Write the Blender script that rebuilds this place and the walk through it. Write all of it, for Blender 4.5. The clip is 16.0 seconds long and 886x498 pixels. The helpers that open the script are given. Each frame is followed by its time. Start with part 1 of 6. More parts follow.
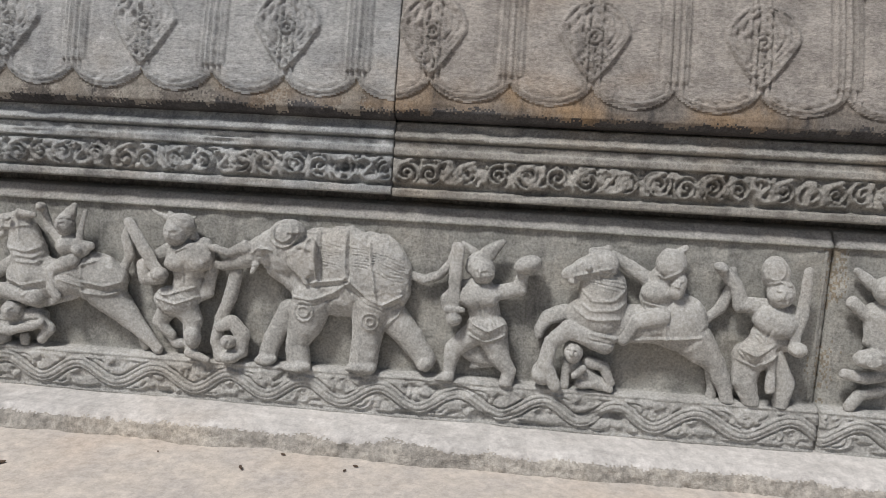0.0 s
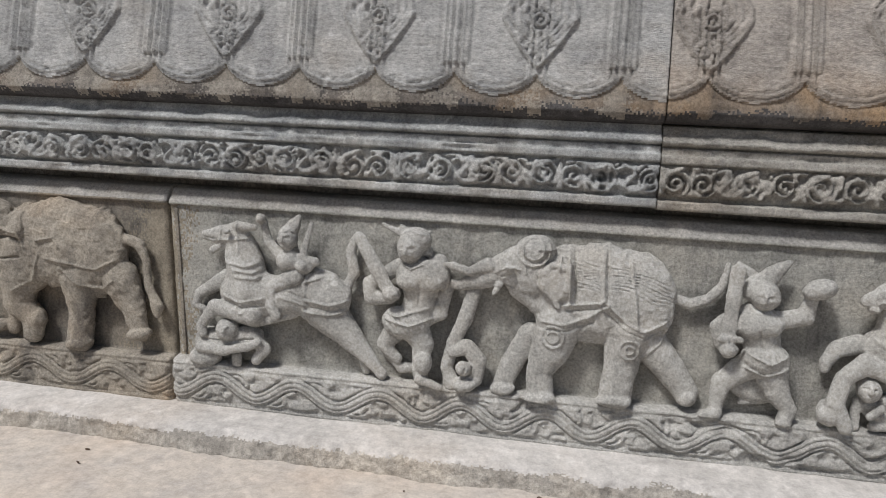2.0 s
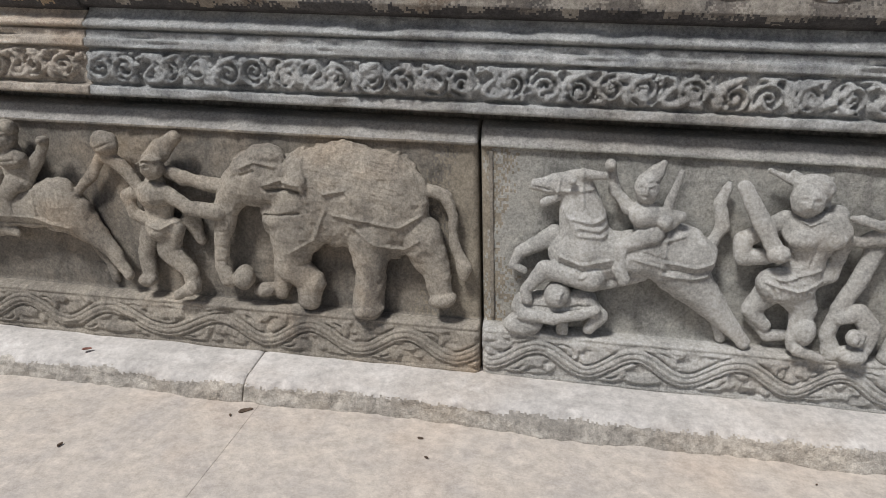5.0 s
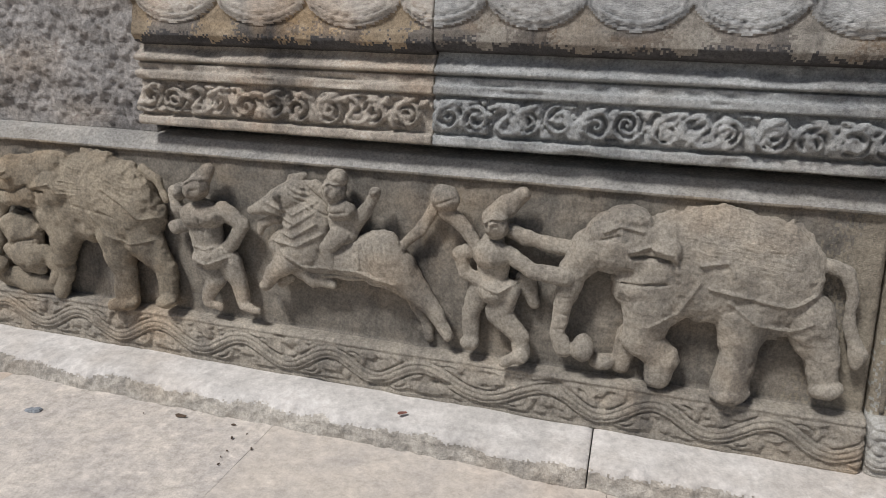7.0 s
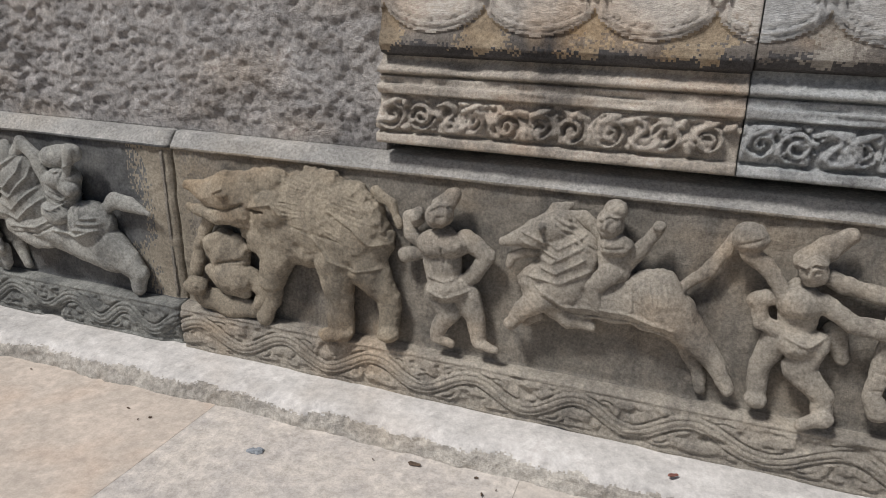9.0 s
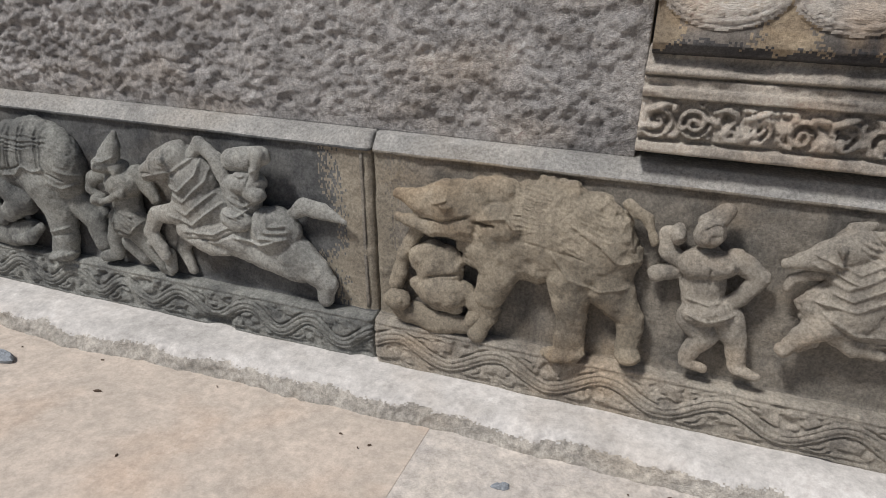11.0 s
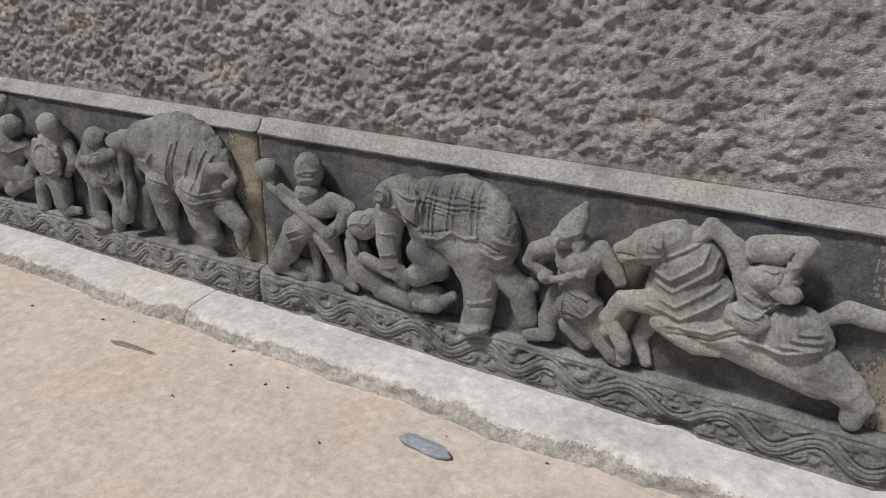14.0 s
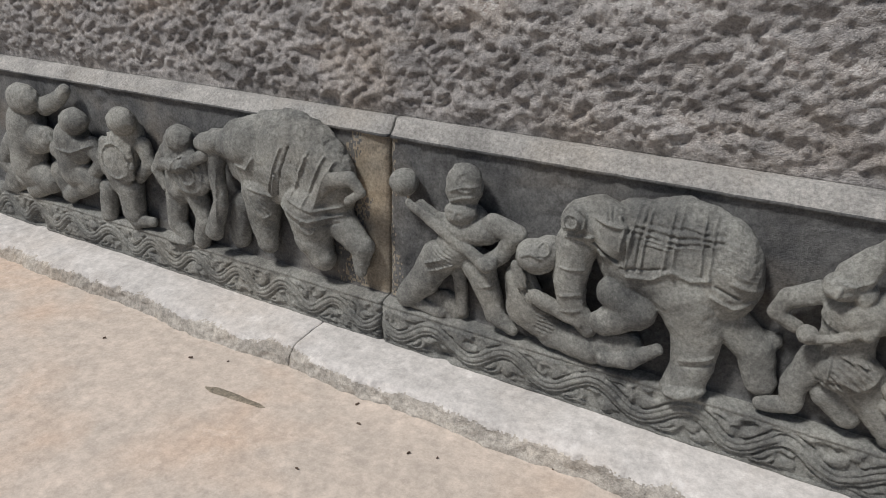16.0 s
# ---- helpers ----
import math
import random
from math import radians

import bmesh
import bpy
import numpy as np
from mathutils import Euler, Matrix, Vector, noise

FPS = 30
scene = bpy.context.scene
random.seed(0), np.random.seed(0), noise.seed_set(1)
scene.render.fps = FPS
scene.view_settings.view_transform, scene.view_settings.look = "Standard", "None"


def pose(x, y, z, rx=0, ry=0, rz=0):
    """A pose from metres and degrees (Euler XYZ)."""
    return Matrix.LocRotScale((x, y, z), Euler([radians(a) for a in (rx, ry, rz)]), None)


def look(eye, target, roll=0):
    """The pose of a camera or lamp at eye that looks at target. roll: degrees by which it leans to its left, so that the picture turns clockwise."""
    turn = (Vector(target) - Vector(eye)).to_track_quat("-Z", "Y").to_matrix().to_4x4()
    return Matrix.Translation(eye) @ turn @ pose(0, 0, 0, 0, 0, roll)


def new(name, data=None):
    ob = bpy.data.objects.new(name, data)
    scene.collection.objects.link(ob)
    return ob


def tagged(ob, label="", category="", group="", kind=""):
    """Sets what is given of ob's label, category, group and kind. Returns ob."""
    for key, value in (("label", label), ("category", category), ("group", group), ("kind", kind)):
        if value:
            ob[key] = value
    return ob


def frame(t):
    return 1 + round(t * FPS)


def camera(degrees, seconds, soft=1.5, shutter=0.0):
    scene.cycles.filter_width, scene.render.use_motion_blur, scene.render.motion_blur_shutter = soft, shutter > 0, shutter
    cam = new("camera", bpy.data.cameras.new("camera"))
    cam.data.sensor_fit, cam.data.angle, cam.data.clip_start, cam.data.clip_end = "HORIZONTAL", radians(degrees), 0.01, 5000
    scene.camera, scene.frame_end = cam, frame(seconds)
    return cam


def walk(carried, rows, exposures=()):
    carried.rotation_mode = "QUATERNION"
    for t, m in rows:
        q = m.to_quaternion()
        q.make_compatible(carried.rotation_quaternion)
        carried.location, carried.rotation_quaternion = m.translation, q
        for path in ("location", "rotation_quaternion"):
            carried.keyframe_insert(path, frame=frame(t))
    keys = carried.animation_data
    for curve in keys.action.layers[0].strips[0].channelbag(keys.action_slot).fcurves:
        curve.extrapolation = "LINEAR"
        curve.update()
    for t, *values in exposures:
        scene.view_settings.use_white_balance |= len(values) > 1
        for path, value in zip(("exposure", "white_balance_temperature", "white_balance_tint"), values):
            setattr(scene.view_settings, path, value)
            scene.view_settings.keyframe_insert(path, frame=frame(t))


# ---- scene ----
cam = camera(66.0, 16.0, soft=0.6)
PATH = [
    (0, (3.125, -2.627, 1.122), (2.953, -0.652, 0.856), 3.1),
    (0.5, (2.955, -2.573, 1.081), (2.741, -0.601, 0.829), 3.0),
    (1, (2.746, -2.497, 1.154), (2.499, -0.534, 0.861), 2.7),
    (1.5, (2.57, -2.447, 1.174), (2.262, -0.494, 0.873), 2.6),
    (2, (2.332, -2.437, 1.142), (2.032, -0.482, 0.843), 3.0),
    (2.5, (2.15, -2.406, 1.124), (1.887, -0.45, 0.802), 2.9),
    (3, (1.958, -2.349, 1.104), (1.741, -0.397, 0.726), 2.4),
    (5.5, (0.829, -2.15, 1.219), (0.509, -0.275, 0.600), 1.8),
    (6, (0.591, -2.136, 1.196), (0.17, -0.262, 0.639), 1.8),
    (6.5, (0.389, -2.113, 1.238), (-0.084, -0.255, 0.672), 1.9),
    (7, (0.174, -2.072, 1.300), (-0.341, -0.235, 0.702), 1.8),
    (7.5, (-0.033, -2.077, 1.315), (-0.563, -0.238, 0.734), 2.0),
    (8, (-0.252, -2.088, 1.315), (-0.818, -0.254, 0.753), 2.2),
    (8.5, (-0.425, -2.084, 1.310), (-1.016, -0.268, 0.714), 2.6),
    (9, (-0.591, -2.039, 1.311), (-1.211, -0.235, 0.709), 2.4),
    (11.5, (-1.667, -2.061, 1.447), (-2.277, -0.321, 0.672), 1.9),
    (12, (-1.941, -2.055, 1.484), (-2.599, -0.344, 0.683), 0.9),
    (12.5, (-2.125, -2.033, 1.507), (-2.877, -0.346, 0.739), -0.1),
    (13, (-2.365, -2.034, 1.542), (-3.191, -0.379, 0.781), 0.2),
    (13.5, (-2.583, -2.07, 1.551), (-3.443, -0.432, 0.790), 0.6),
    (14, (-2.827, -2.114, 1.530), (-3.701, -0.486, 0.765), 1.2),
    (14.5, (-3.005, -2.088, 1.486), (-3.88, -0.477, 0.687), 1.6),
    (15, (-3.213, -2.021, 1.463), (-4.057, -0.4, 0.651), 2.2),
    (15.5, (-3.378, -1.942, 1.464), (-4.22, -0.319, 0.652), 2.2),
    (16, (-3.589, -1.891, 1.444), (-4.483, -0.289, 0.648), 1.5),
]
walk(cam, [(t, look(e, g, r)) for t, e, g, r in PATH])

# ---- world, sun, exposure ----
world = bpy.data.worlds.new("world")
scene.world = world
world.use_nodes = True
wn = world.node_tree
sky = wn.nodes.new("ShaderNodeTexSky")
sky.sky_type = "NISHITA"
sky.sun_disc = False
sky.sun_elevation, sky.sun_rotation = radians(57), radians(217)
sky.air_density, sky.dust_density, sky.ozone_density = 1.0, 2.5, 1.0
wn.links.new(sky.outputs["Color"], wn.nodes["Background"].inputs["Color"])
wn.nodes["Background"].inputs["Strength"].default_value = 0.062
sun = new("sun", bpy.data.lights.new("sun", "SUN"))
sun.data.energy, sun.data.angle, sun.data.color = 3.35, radians(10), (1.0, 0.992, 0.985)
sun.matrix_world = look((-2.3, -3.1, 5.9), (0, 0, 0))
scene.view_settings.exposure = 0.10


# ---- materials ----
def ramp(nt, fac, stops):
    r = nt.nodes.new("ShaderNodeValToRGB")
    while len(r.color_ramp.elements) < len(stops):
        r.color_ramp.elements.new(0.5)
    for e, (p, c) in zip(r.color_ramp.elements, stops):
        e.position, e.color = p, (*c, 1) if len(c) == 3 else c
    nt.links.new(fac, r.inputs["Fac"])
    return r.outputs["Color"]


def noise_tex(nt, vec, scale, detail=4.0, rough=0.6, stretch=None):
    if stretch:
        mp = nt.nodes.new("ShaderNodeMapping")
        mp.inputs["Scale"].default_value = stretch
        nt.links.new(vec, mp.inputs["Vector"])
        vec = mp.outputs["Vector"]
    n = nt.nodes.new("ShaderNodeTexNoise")
    n.inputs["Scale"].default_value, n.inputs["Detail"].default_value, n.inputs["Roughness"].default_value = scale, detail, rough
    nt.links.new(vec, n.inputs["Vector"])
    return n.outputs["Fac"]


def mixed(nt, fac, a, b, mode="MIX"):
    m = nt.nodes.new("ShaderNodeMix")
    m.data_type, m.blend_type = "RGBA", mode
    for sock, v in ((m.inputs["Factor"], fac), (m.inputs["A"], a), (m.inputs["B"], b)):
        if isinstance(v, (int, float)):
            sock.default_value = v
        elif isinstance(v, tuple):
            sock.default_value = (*v, 1)
        else:
            nt.links.new(v, sock)
    return m.outputs["Result"]


def stone(name, light, dark, stain, soot=0.5, warm=0.5, rough=0.9, bump=1.0, grain=120, stretch=None, drip=True, con=0.56, relief=0.0075):
    """Weathered stone: two base tones, warm mineral stains, dark soot blotches, pale scuffs, pitted grain."""
    mat = bpy.data.materials.new(name)
    mat.use_nodes = True
    nt = mat.node_tree
    bsdf = nt.nodes["Principled BSDF"]
    vec = nt.nodes.new("ShaderNodeTexCoord").outputs["Object"]
    col = ramp(nt, noise_tex(nt, vec, 5, 5, 0.65), [(0.32, dark), (0.66, light)])
    col = mixed(nt, ramp(nt, noise_tex(nt, vec, 1.7, 3, 0.6, (1, 1, 1.6)), [(0.52, (0, 0, 0)), (0.72, (warm, warm, warm))]), col, stain)
    st = (0.6, 1, 2.2) if not drip else (3.0, 1, 0.7)
    col = mixed(nt, ramp(nt, noise_tex(nt, vec, 1.9, 6, 0.7, st), [(0.50, (0, 0, 0)), (0.70, (soot, soot, soot))]), col, (0.045, 0.046, 0.050))
    worn = ramp(nt, noise_tex(nt, vec, 11, 5, 0.7), [(0.52, (0, 0, 0)), (0.70, (0.55, 0.55, 0.55))])
    col = mixed(nt, worn, col, tuple(min(0.85, c * 1.22) for c in light))
    fine = noise_tex(nt, vec, grain * 0.8, 6, 0.82, stretch)
    col = mixed(nt, con, col, ramp(nt, fine, [(0.36, (0.18, 0.18, 0.18)), (0.64, (0.82, 0.82, 0.82))]), "OVERLAY")
    speck = noise_tex(nt, vec, 190, 2, 0.5)
    col = mixed(nt, ramp(nt, speck, [(0.60, (0, 0, 0)), (0.70, (0.12, 0.12, 0.12))]), col, tuple(min(1, c * 1.5) for c in light))
    nt.links.new(col, bsdf.inputs["Base Color"])
    bsdf.inputs["Roughness"].default_value = rough
    bsdf.inputs["Specular IOR Level"].default_value = 0.25
    h = nt.nodes.new("ShaderNodeMath")
    h.operation = "ADD"
    nt.links.new(fine, h.inputs[0])
    nt.links.new(noise_tex(nt, vec, grain * 3, 3, 0.6, stretch), h.inputs[1])
    b = nt.nodes.new("ShaderNodeBump")
    b.inputs["Strength"].default_value, b.inputs["Distance"].default_value = bump, relief
    nt.links.new(h.outputs[0], b.inputs["Height"])
    nt.links.new(b.outputs["Normal"], bsdf.inputs["Normal"])
    return mat


M_GREY = stone("grey_granite", (0.610, 0.594, 0.556), (0.400, 0.389, 0.362), (0.545, 0.480, 0.400), soot=0.25, warm=0.4)
M_TAN = stone("tan_granite", (0.482, 0.430, 0.356), (0.263, 0.237, 0.203), (0.509, 0.391, 0.275), soot=0.55, warm=0.8)
M_DARK = stone("dark_granite", (0.365, 0.362, 0.328), (0.130, 0.131, 0.125), (0.343, 0.313, 0.259), soot=0.5, warm=0.4)
M_DARK_WORN = stone("worn_dark_granite", (0.470, 0.460, 0.418), (0.220, 0.217, 0.202), (0.40, 0.355, 0.29), soot=0.4, warm=0.4)
M_OCHRE = stone("ochre_granite", (0.420, 0.358, 0.272), (0.225, 0.193, 0.148), (0.455, 0.322, 0.195), soot=0.55, warm=0.7)
# panel grounds: the figures' stone darkened, recess shade put into the colour, plus soot
M_BACK_SHADED = [
    stone("shaded_panel_grey", (0.500, 0.482, 0.435), (0.290, 0.284, 0.260), (0.485, 0.425, 0.340), soot=0.55, warm=0.5, bump=1.0),
    stone("shaded_panel_tan", (0.341, 0.300, 0.247), (0.174, 0.160, 0.140), (0.470, 0.366, 0.255), soot=0.7, warm=0.8, bump=1.0),
    stone("shaded_panel_dark", (0.200, 0.198, 0.190), (0.072, 0.073, 0.076), (0.268, 0.220, 0.165), soot=0.6, warm=0.5, bump=1.0),
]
M_MOULD = stone("moulding_stone", (0.560, 0.563, 0.545), (0.250, 0.258, 0.264), (0.466, 0.396, 0.312), soot=0.6, warm=0.5)
M_MOULD_WARM = stone("moulding_stone_warm", (0.66, 0.585, 0.495), (0.34, 0.30, 0.255), (0.68, 0.48, 0.32), soot=0.6, warm=0.85)
M_MOULD_GREY = stone("moulding_stone_grey", (0.490, 0.465, 0.420), (0.255, 0.242, 0.218), (0.403, 0.314, 0.224), soot=0.5, warm=0.5)
M_KAP = stone("cornice_stone", (0.519, 0.511, 0.492), (0.326, 0.326, 0.324), (0.452, 0.372, 0.284), soot=0.35, warm=0.5, grain=90, stretch=(0.7, 1, 1.5))
M_KAP_BROWN = stone("cornice_stone_brown", (0.470, 0.428, 0.385), (0.300, 0.272, 0.246), (0.405, 0.305, 0.215), soot=0.35, warm=0.6, grain=90, stretch=(0.7, 1, 1.5))
M_KAP_WARM = stone("cornice_stone_warm", (0.62, 0.56, 0.49), (0.40, 0.36, 0.32), (0.58, 0.40, 0.25), soot=0.35, warm=0.6, grain=90, stretch=(0.7, 1, 1.5))
M_ROCK = stone("hewn_rock", (0.545, 0.512, 0.486), (0.270, 0.256, 0.248), (0.60, 0.50, 0.405), soot=0.35, warm=0.55, bump=1.0, grain=60, drip=False, relief=0.02, con=0.72)
M_FASCIA = stone("fascia_stone", (0.505, 0.485, 0.452), (0.300, 0.290, 0.272), (0.506, 0.445, 0.369), soot=0.25, warm=0.5, drip=False)
M_STAIN = stone("iron_stained_granite", (0.385, 0.335, 0.262), (0.235, 0.205, 0.162), (0.393, 0.288, 0.174), soot=0.25, warm=0.6, bump=1.0)
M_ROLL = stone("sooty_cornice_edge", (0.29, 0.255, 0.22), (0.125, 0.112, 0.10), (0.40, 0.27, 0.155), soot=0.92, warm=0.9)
M_PEACH = stone("peach_paving_stone", (0.487, 0.414, 0.350), (0.404, 0.351, 0.299), (0.491, 0.366, 0.277), soot=0.05, warm=0.75, bump=0.2, grain=30, drip=False, con=0.28)
M_LEDGE_EDGE = stone("dark_ledge_edge", (0.45, 0.415, 0.365), (0.285, 0.262, 0.23), (0.45, 0.375, 0.29), soot=0.3, warm=0.5, bump=0.8, grain=60, drip=False)
M_LEDGE = stone("ledge_stone", (0.520, 0.492, 0.464), (0.385, 0.365, 0.342), (0.450, 0.393, 0.338), soot=0.12, warm=0.5, bump=0.3, grain=40, drip=False, con=0.3)
M_FLOOR = stone("paving_stone", (0.491, 0.436, 0.378), (0.401, 0.365, 0.333), (0.491, 0.401, 0.324), soot=0.06, warm=0.6, bump=0.25, grain=30, drip=False, con=0.3)
M_ROLL_TAN = stone("ochre_cornice_edge", (0.46, 0.37, 0.26), (0.29, 0.225, 0.155), (0.50, 0.33, 0.17), soot=0.35, warm=0.9)
M_ROLL_GREY = stone("grey_cornice_edge", (0.40, 0.365, 0.315), (0.24, 0.215, 0.185), (0.40, 0.30, 0.20), soot=0.5, warm=0.6)
# soot black that also stands in for the shade under the cornice roll
M_SOOT_SHADE = stone("soot_and_underside_shade", (0.125, 0.118, 0.115), (0.055, 0.052, 0.053), (0.10, 0.08, 0.065), soot=0.5, warm=0.3)
M_FLOOR_GREY = stone("grey_paving_stone", (0.500, 0.450, 0.398), (0.395, 0.362, 0.335), (0.455, 0.400, 0.345), soot=0.15, warm=0.5, bump=0.4, grain=30, drip=False, con=0.4)
M_SLATE = stone("slate", (0.308, 0.330, 0.352), (0.196, 0.210, 0.228), (0.255, 0.269, 0.276), soot=0.15, warm=0.2, bump=0.3)
M_LEAF = stone("dry_leaf", (0.217, 0.153, 0.109), (0.096, 0.069, 0.053), (0.268, 0.183, 0.118), soot=0.1, warm=0.3)
M_REDLEAF = stone("red_leaf", (0.363, 0.161, 0.125), (0.242, 0.105, 0.083), (0.353, 0.209, 0.137), soot=0.1, warm=0.3)


# ---- mesh helpers ----
TABLE = np.random.RandomState(7).rand(64, 64, 64)


def vnoise(x, y, z):
    """Smooth lattice noise, -1 to 1, for arrays."""
    i, j, k = (np.floor(a).astype(int) for a in (x, y, z))
    u, v, w = x - i, y - j, z - k
    u, v, w = (a * a * (3 - 2 * a) for a in (u, v, w))
    c = lambda a, b, d: TABLE[(i + a) % 64, (j + b) % 64, (k + d) % 64]
    f = lambda d: (c(0, 0, d) * (1 - u) + c(1, 0, d) * u) * (1 - v) + (c(0, 1, d) * (1 - u) + c(1, 1, d) * u) * v
    return (f(0) * (1 - w) + f(1) * w) * 2 - 1


def fbm(x, y, z, octaves=3):
    return sum(0.5 ** o * vnoise(x * 2 ** o + 9 * o, y * 2 ** o + 5 * o, z * 2 ** o + 3 * o) for o in range(octaves))


def mesh_from(name, verts, quads, mat, smooth=True):
    me = bpy.data.meshes.new(name)
    v, q = np.asarray(verts, np.float32), np.asarray(quads, np.int32)
    me.vertices.add(len(v))
    me.vertices.foreach_set("co", v.ravel())
    me.loops.add(q.size)
    me.loops.foreach_set("vertex_index", q.ravel())
    me.polygons.add(len(q))
    me.polygons.foreach_set("loop_start", np.arange(0, q.size, 4, dtype=np.int32))
    me.polygons.foreach_set("use_smooth", np.full(len(q), smooth))
    me.update(calc_edges=True)
    me.materials.append(mat)
    return me


def part(name, me, parent, label=""):
    ob = new(name, me)
    ob.parent = parent
    return tagged(ob, label)


def sheet(X, Y, Z):
    """Vertices and quads of a grid of points (rows along x, columns up the profile), facing -y."""
    n, m = X.shape
    idx = np.arange(n * m).reshape(n, m)
    q = np.stack([idx[:-1, :-1], idx[1:, :-1], idx[1:, 1:], idx[:-1, 1:]], -1).reshape(-1, 4)
    return np.stack([X, Y, Z], -1).reshape(-1, 3), q


def solid(X, Y, Z, back):
    """A carved face closed at its rim by a border that runs back to y = back, and a back face."""
    v, q = sheet(X, Y, Z)
    n, m = X.shape
    idx = np.arange(n * m).reshape(n, m)
    rim = np.concatenate([idx[:, 0], idx[-1, 1:], idx[-2::-1, -1], idx[0, -2:0:-1]])
    rv = v[rim].copy()
    rv[:, 1] = back
    base = len(v)
    r2 = base + np.arange(len(rim))
    side = np.stack([rim, np.roll(rim, -1), np.roll(r2, -1), r2], -1)[:, ::-1]
    c = [base, base + n - 1, base + n + m - 2, base + 2 * n + m - 3]
    return np.concatenate([v, rv]), np.concatenate([q, side, [c[::-1]]])


def seg_dist(x, z, ax, az, bx, bz):
    dx, dz = bx - ax, bz - az
    t = np.clip(((x - ax) * dx + (z - az) * dz) / (dx * dx + dz * dz + 1e-9), 0, 1)
    return np.hypot(x - ax - t * dx, z - az - t * dz), t


def ridge(d, w):
    return np.exp(-(d / w) ** 2)


# ---- relief sculptor: blended limbs and lumps, meshed on a grid ----
class Clay:
    def __init__(self):
        self.lumps, self.cuts, self.hatches = [], [], []

    def limb(self, pts, radii, depth=0.05, flat=0.8):
        """A tapering limb through (x, z) points; depth: how far its axis stands off the wall; what lies in front of a body stands off further."""
        n = len(pts)
        r = [radii[0] + (radii[1] - radii[0]) * i / max(1, n - 1) for i in range(n)] if len(radii) == 2 else radii
        depth = depth if depth >= 0.075 else 0.8 * depth
        d = [depth] * n
        for i in range(n - 1):
            self.lumps.append(("c", pts[i], pts[i + 1], r[i], r[i + 1], d[i], d[i + 1], 0.9 * flat))

    def lump(self, c, size, depth=0.04, thick=0.06, turn=0.0):
        self.lumps.append(("e", c, size, depth, thick * (0.74 if thick > 0.064 else 0.92), turn))

    def line(self, pts, h=0.006, w=0.008):
        """A raised (or, h < 0, incised) line over the surface."""
        self.cuts.append((pts, h, w))

    def hatch(self, c, size, turn=0.0, pitch=0.014, h=0.003):
        """Fine parallel folds or chisel lines over an oval patch; turn: the way across them."""
        self.hatches.append((c, size, turn, pitch, h))

    def ring(self, c, r, h=0.006, w=0.006):
        """A raised round rim."""
        self.line([(c[0] + r * math.cos(a * 0.5236), c[1] + r * math.sin(a * 0.5236)) for a in range(13)], h, w)

    def face(self, p, s=1.0):
        """Worn brows, nose and mouth of a face turned outwards."""
        x, z = p
        for dx in (-0.016, 0.014):
            self.line([(x + (dx - 0.006) * s, z + 0.007 * s), (x + (dx + 0.006) * s, z + 0.007 * s)], -0.0022, 0.005 * s)
            self.line([(x + (dx - 0.009) * s, z + 0.017 * s), (x + (dx + 0.009) * s, z + 0.018 * s)], 0.0016, 0.005 * s)
        self.line([(x - 0.001, z + 0.012 * s), (x - 0.003 * s, z - 0.010 * s)], 0.004, 0.008 * s)
        self.line([(x - 0.011 * s, z - 0.021 * s), (x + 0.009 * s, z - 0.021 * s)], -0.0025, 0.005 * s)

    def build(self, name, mat, parent=None, label="", res=0.0046, wear=0.0030, blend=0.0032):
        lo, hi = np.array([9e9, 9e9]), np.array([-9e9, -9e9])
        far = 0.0
        for l in self.lumps:
            if l[0] == "c":
                for p, r, d in ((l[1], l[3], l[5]), (l[2], l[4], l[6])):
                    lo, hi, far = np.minimum(lo, np.array(p) - r), np.maximum(hi, np.array(p) + r), max(far, d + r)
            else:
                m = max(l[2])
                lo, hi, far = np.minimum(lo, np.array(l[1]) - m), np.maximum(hi, np.array(l[1]) + m), max(far, l[3] + l[4])
        pad = 0.025
        xs, ys, zs = np.arange(lo[0] - pad, hi[0] + pad, res), np.arange(-far - pad, 0.03, res), np.arange(lo[1] - pad, hi[1] + pad, res)
        X, Z = np.meshgrid(xs, zs, indexing="ij")
        F = np.full((len(xs), len(ys), len(zs)), 1.0)
        Y = ys[None, :, None]
        for l in self.lumps:
            if l[0] == "c":
                reach = max(l[3], l[4]) + 0.03
                (x0, x1), (z0, z1) = ((min(l[1][k], l[2][k]) - reach, max(l[1][k], l[2][k]) + reach) for k in (0, 1))
            else:
                reach = max(l[2]) + 0.03
                x0, x1, z0, z1 = l[1][0] - reach, l[1][0] + reach, l[1][1] - reach, l[1][1] + reach
            i0, i1, k0, k1 = np.searchsorted(xs, x0), np.searchsorted(xs, x1), np.searchsorted(zs, z0), np.searchsorted(zs, z1)
            if i1 <= i0 or k1 <= k0:
                continue
            Xs, Zs, Fs = X[i0:i1, k0:k1], Z[i0:i1, k0:k1], F[i0:i1, :, k0:k1]
            if l[0] == "c":
                _, a, b, ra, rb, da, db, flat = l
                d2, t = seg_dist(Xs, Zs, *a, *b)
                r, dep = (ra + (rb - ra) * t)[:, None, :], (da + (db - da) * t)[:, None, :]
                f = np.sqrt(d2[:, None, :] ** 2 + ((Y + dep) / flat) ** 2) - r
            else:
                _, c, size, depth, thick, turn = l
                ca, sa = np.cos(radians(turn)), np.sin(radians(turn))
                u, w = (Xs - c[0]) * ca + (Zs - c[1]) * sa, -(Xs - c[0]) * sa + (Zs - c[1]) * ca
                k = np.sqrt((u / size[0])[:, None, :] ** 2 + (w / size[1])[:, None, :] ** 2 + ((Y + depth) / thick) ** 2)
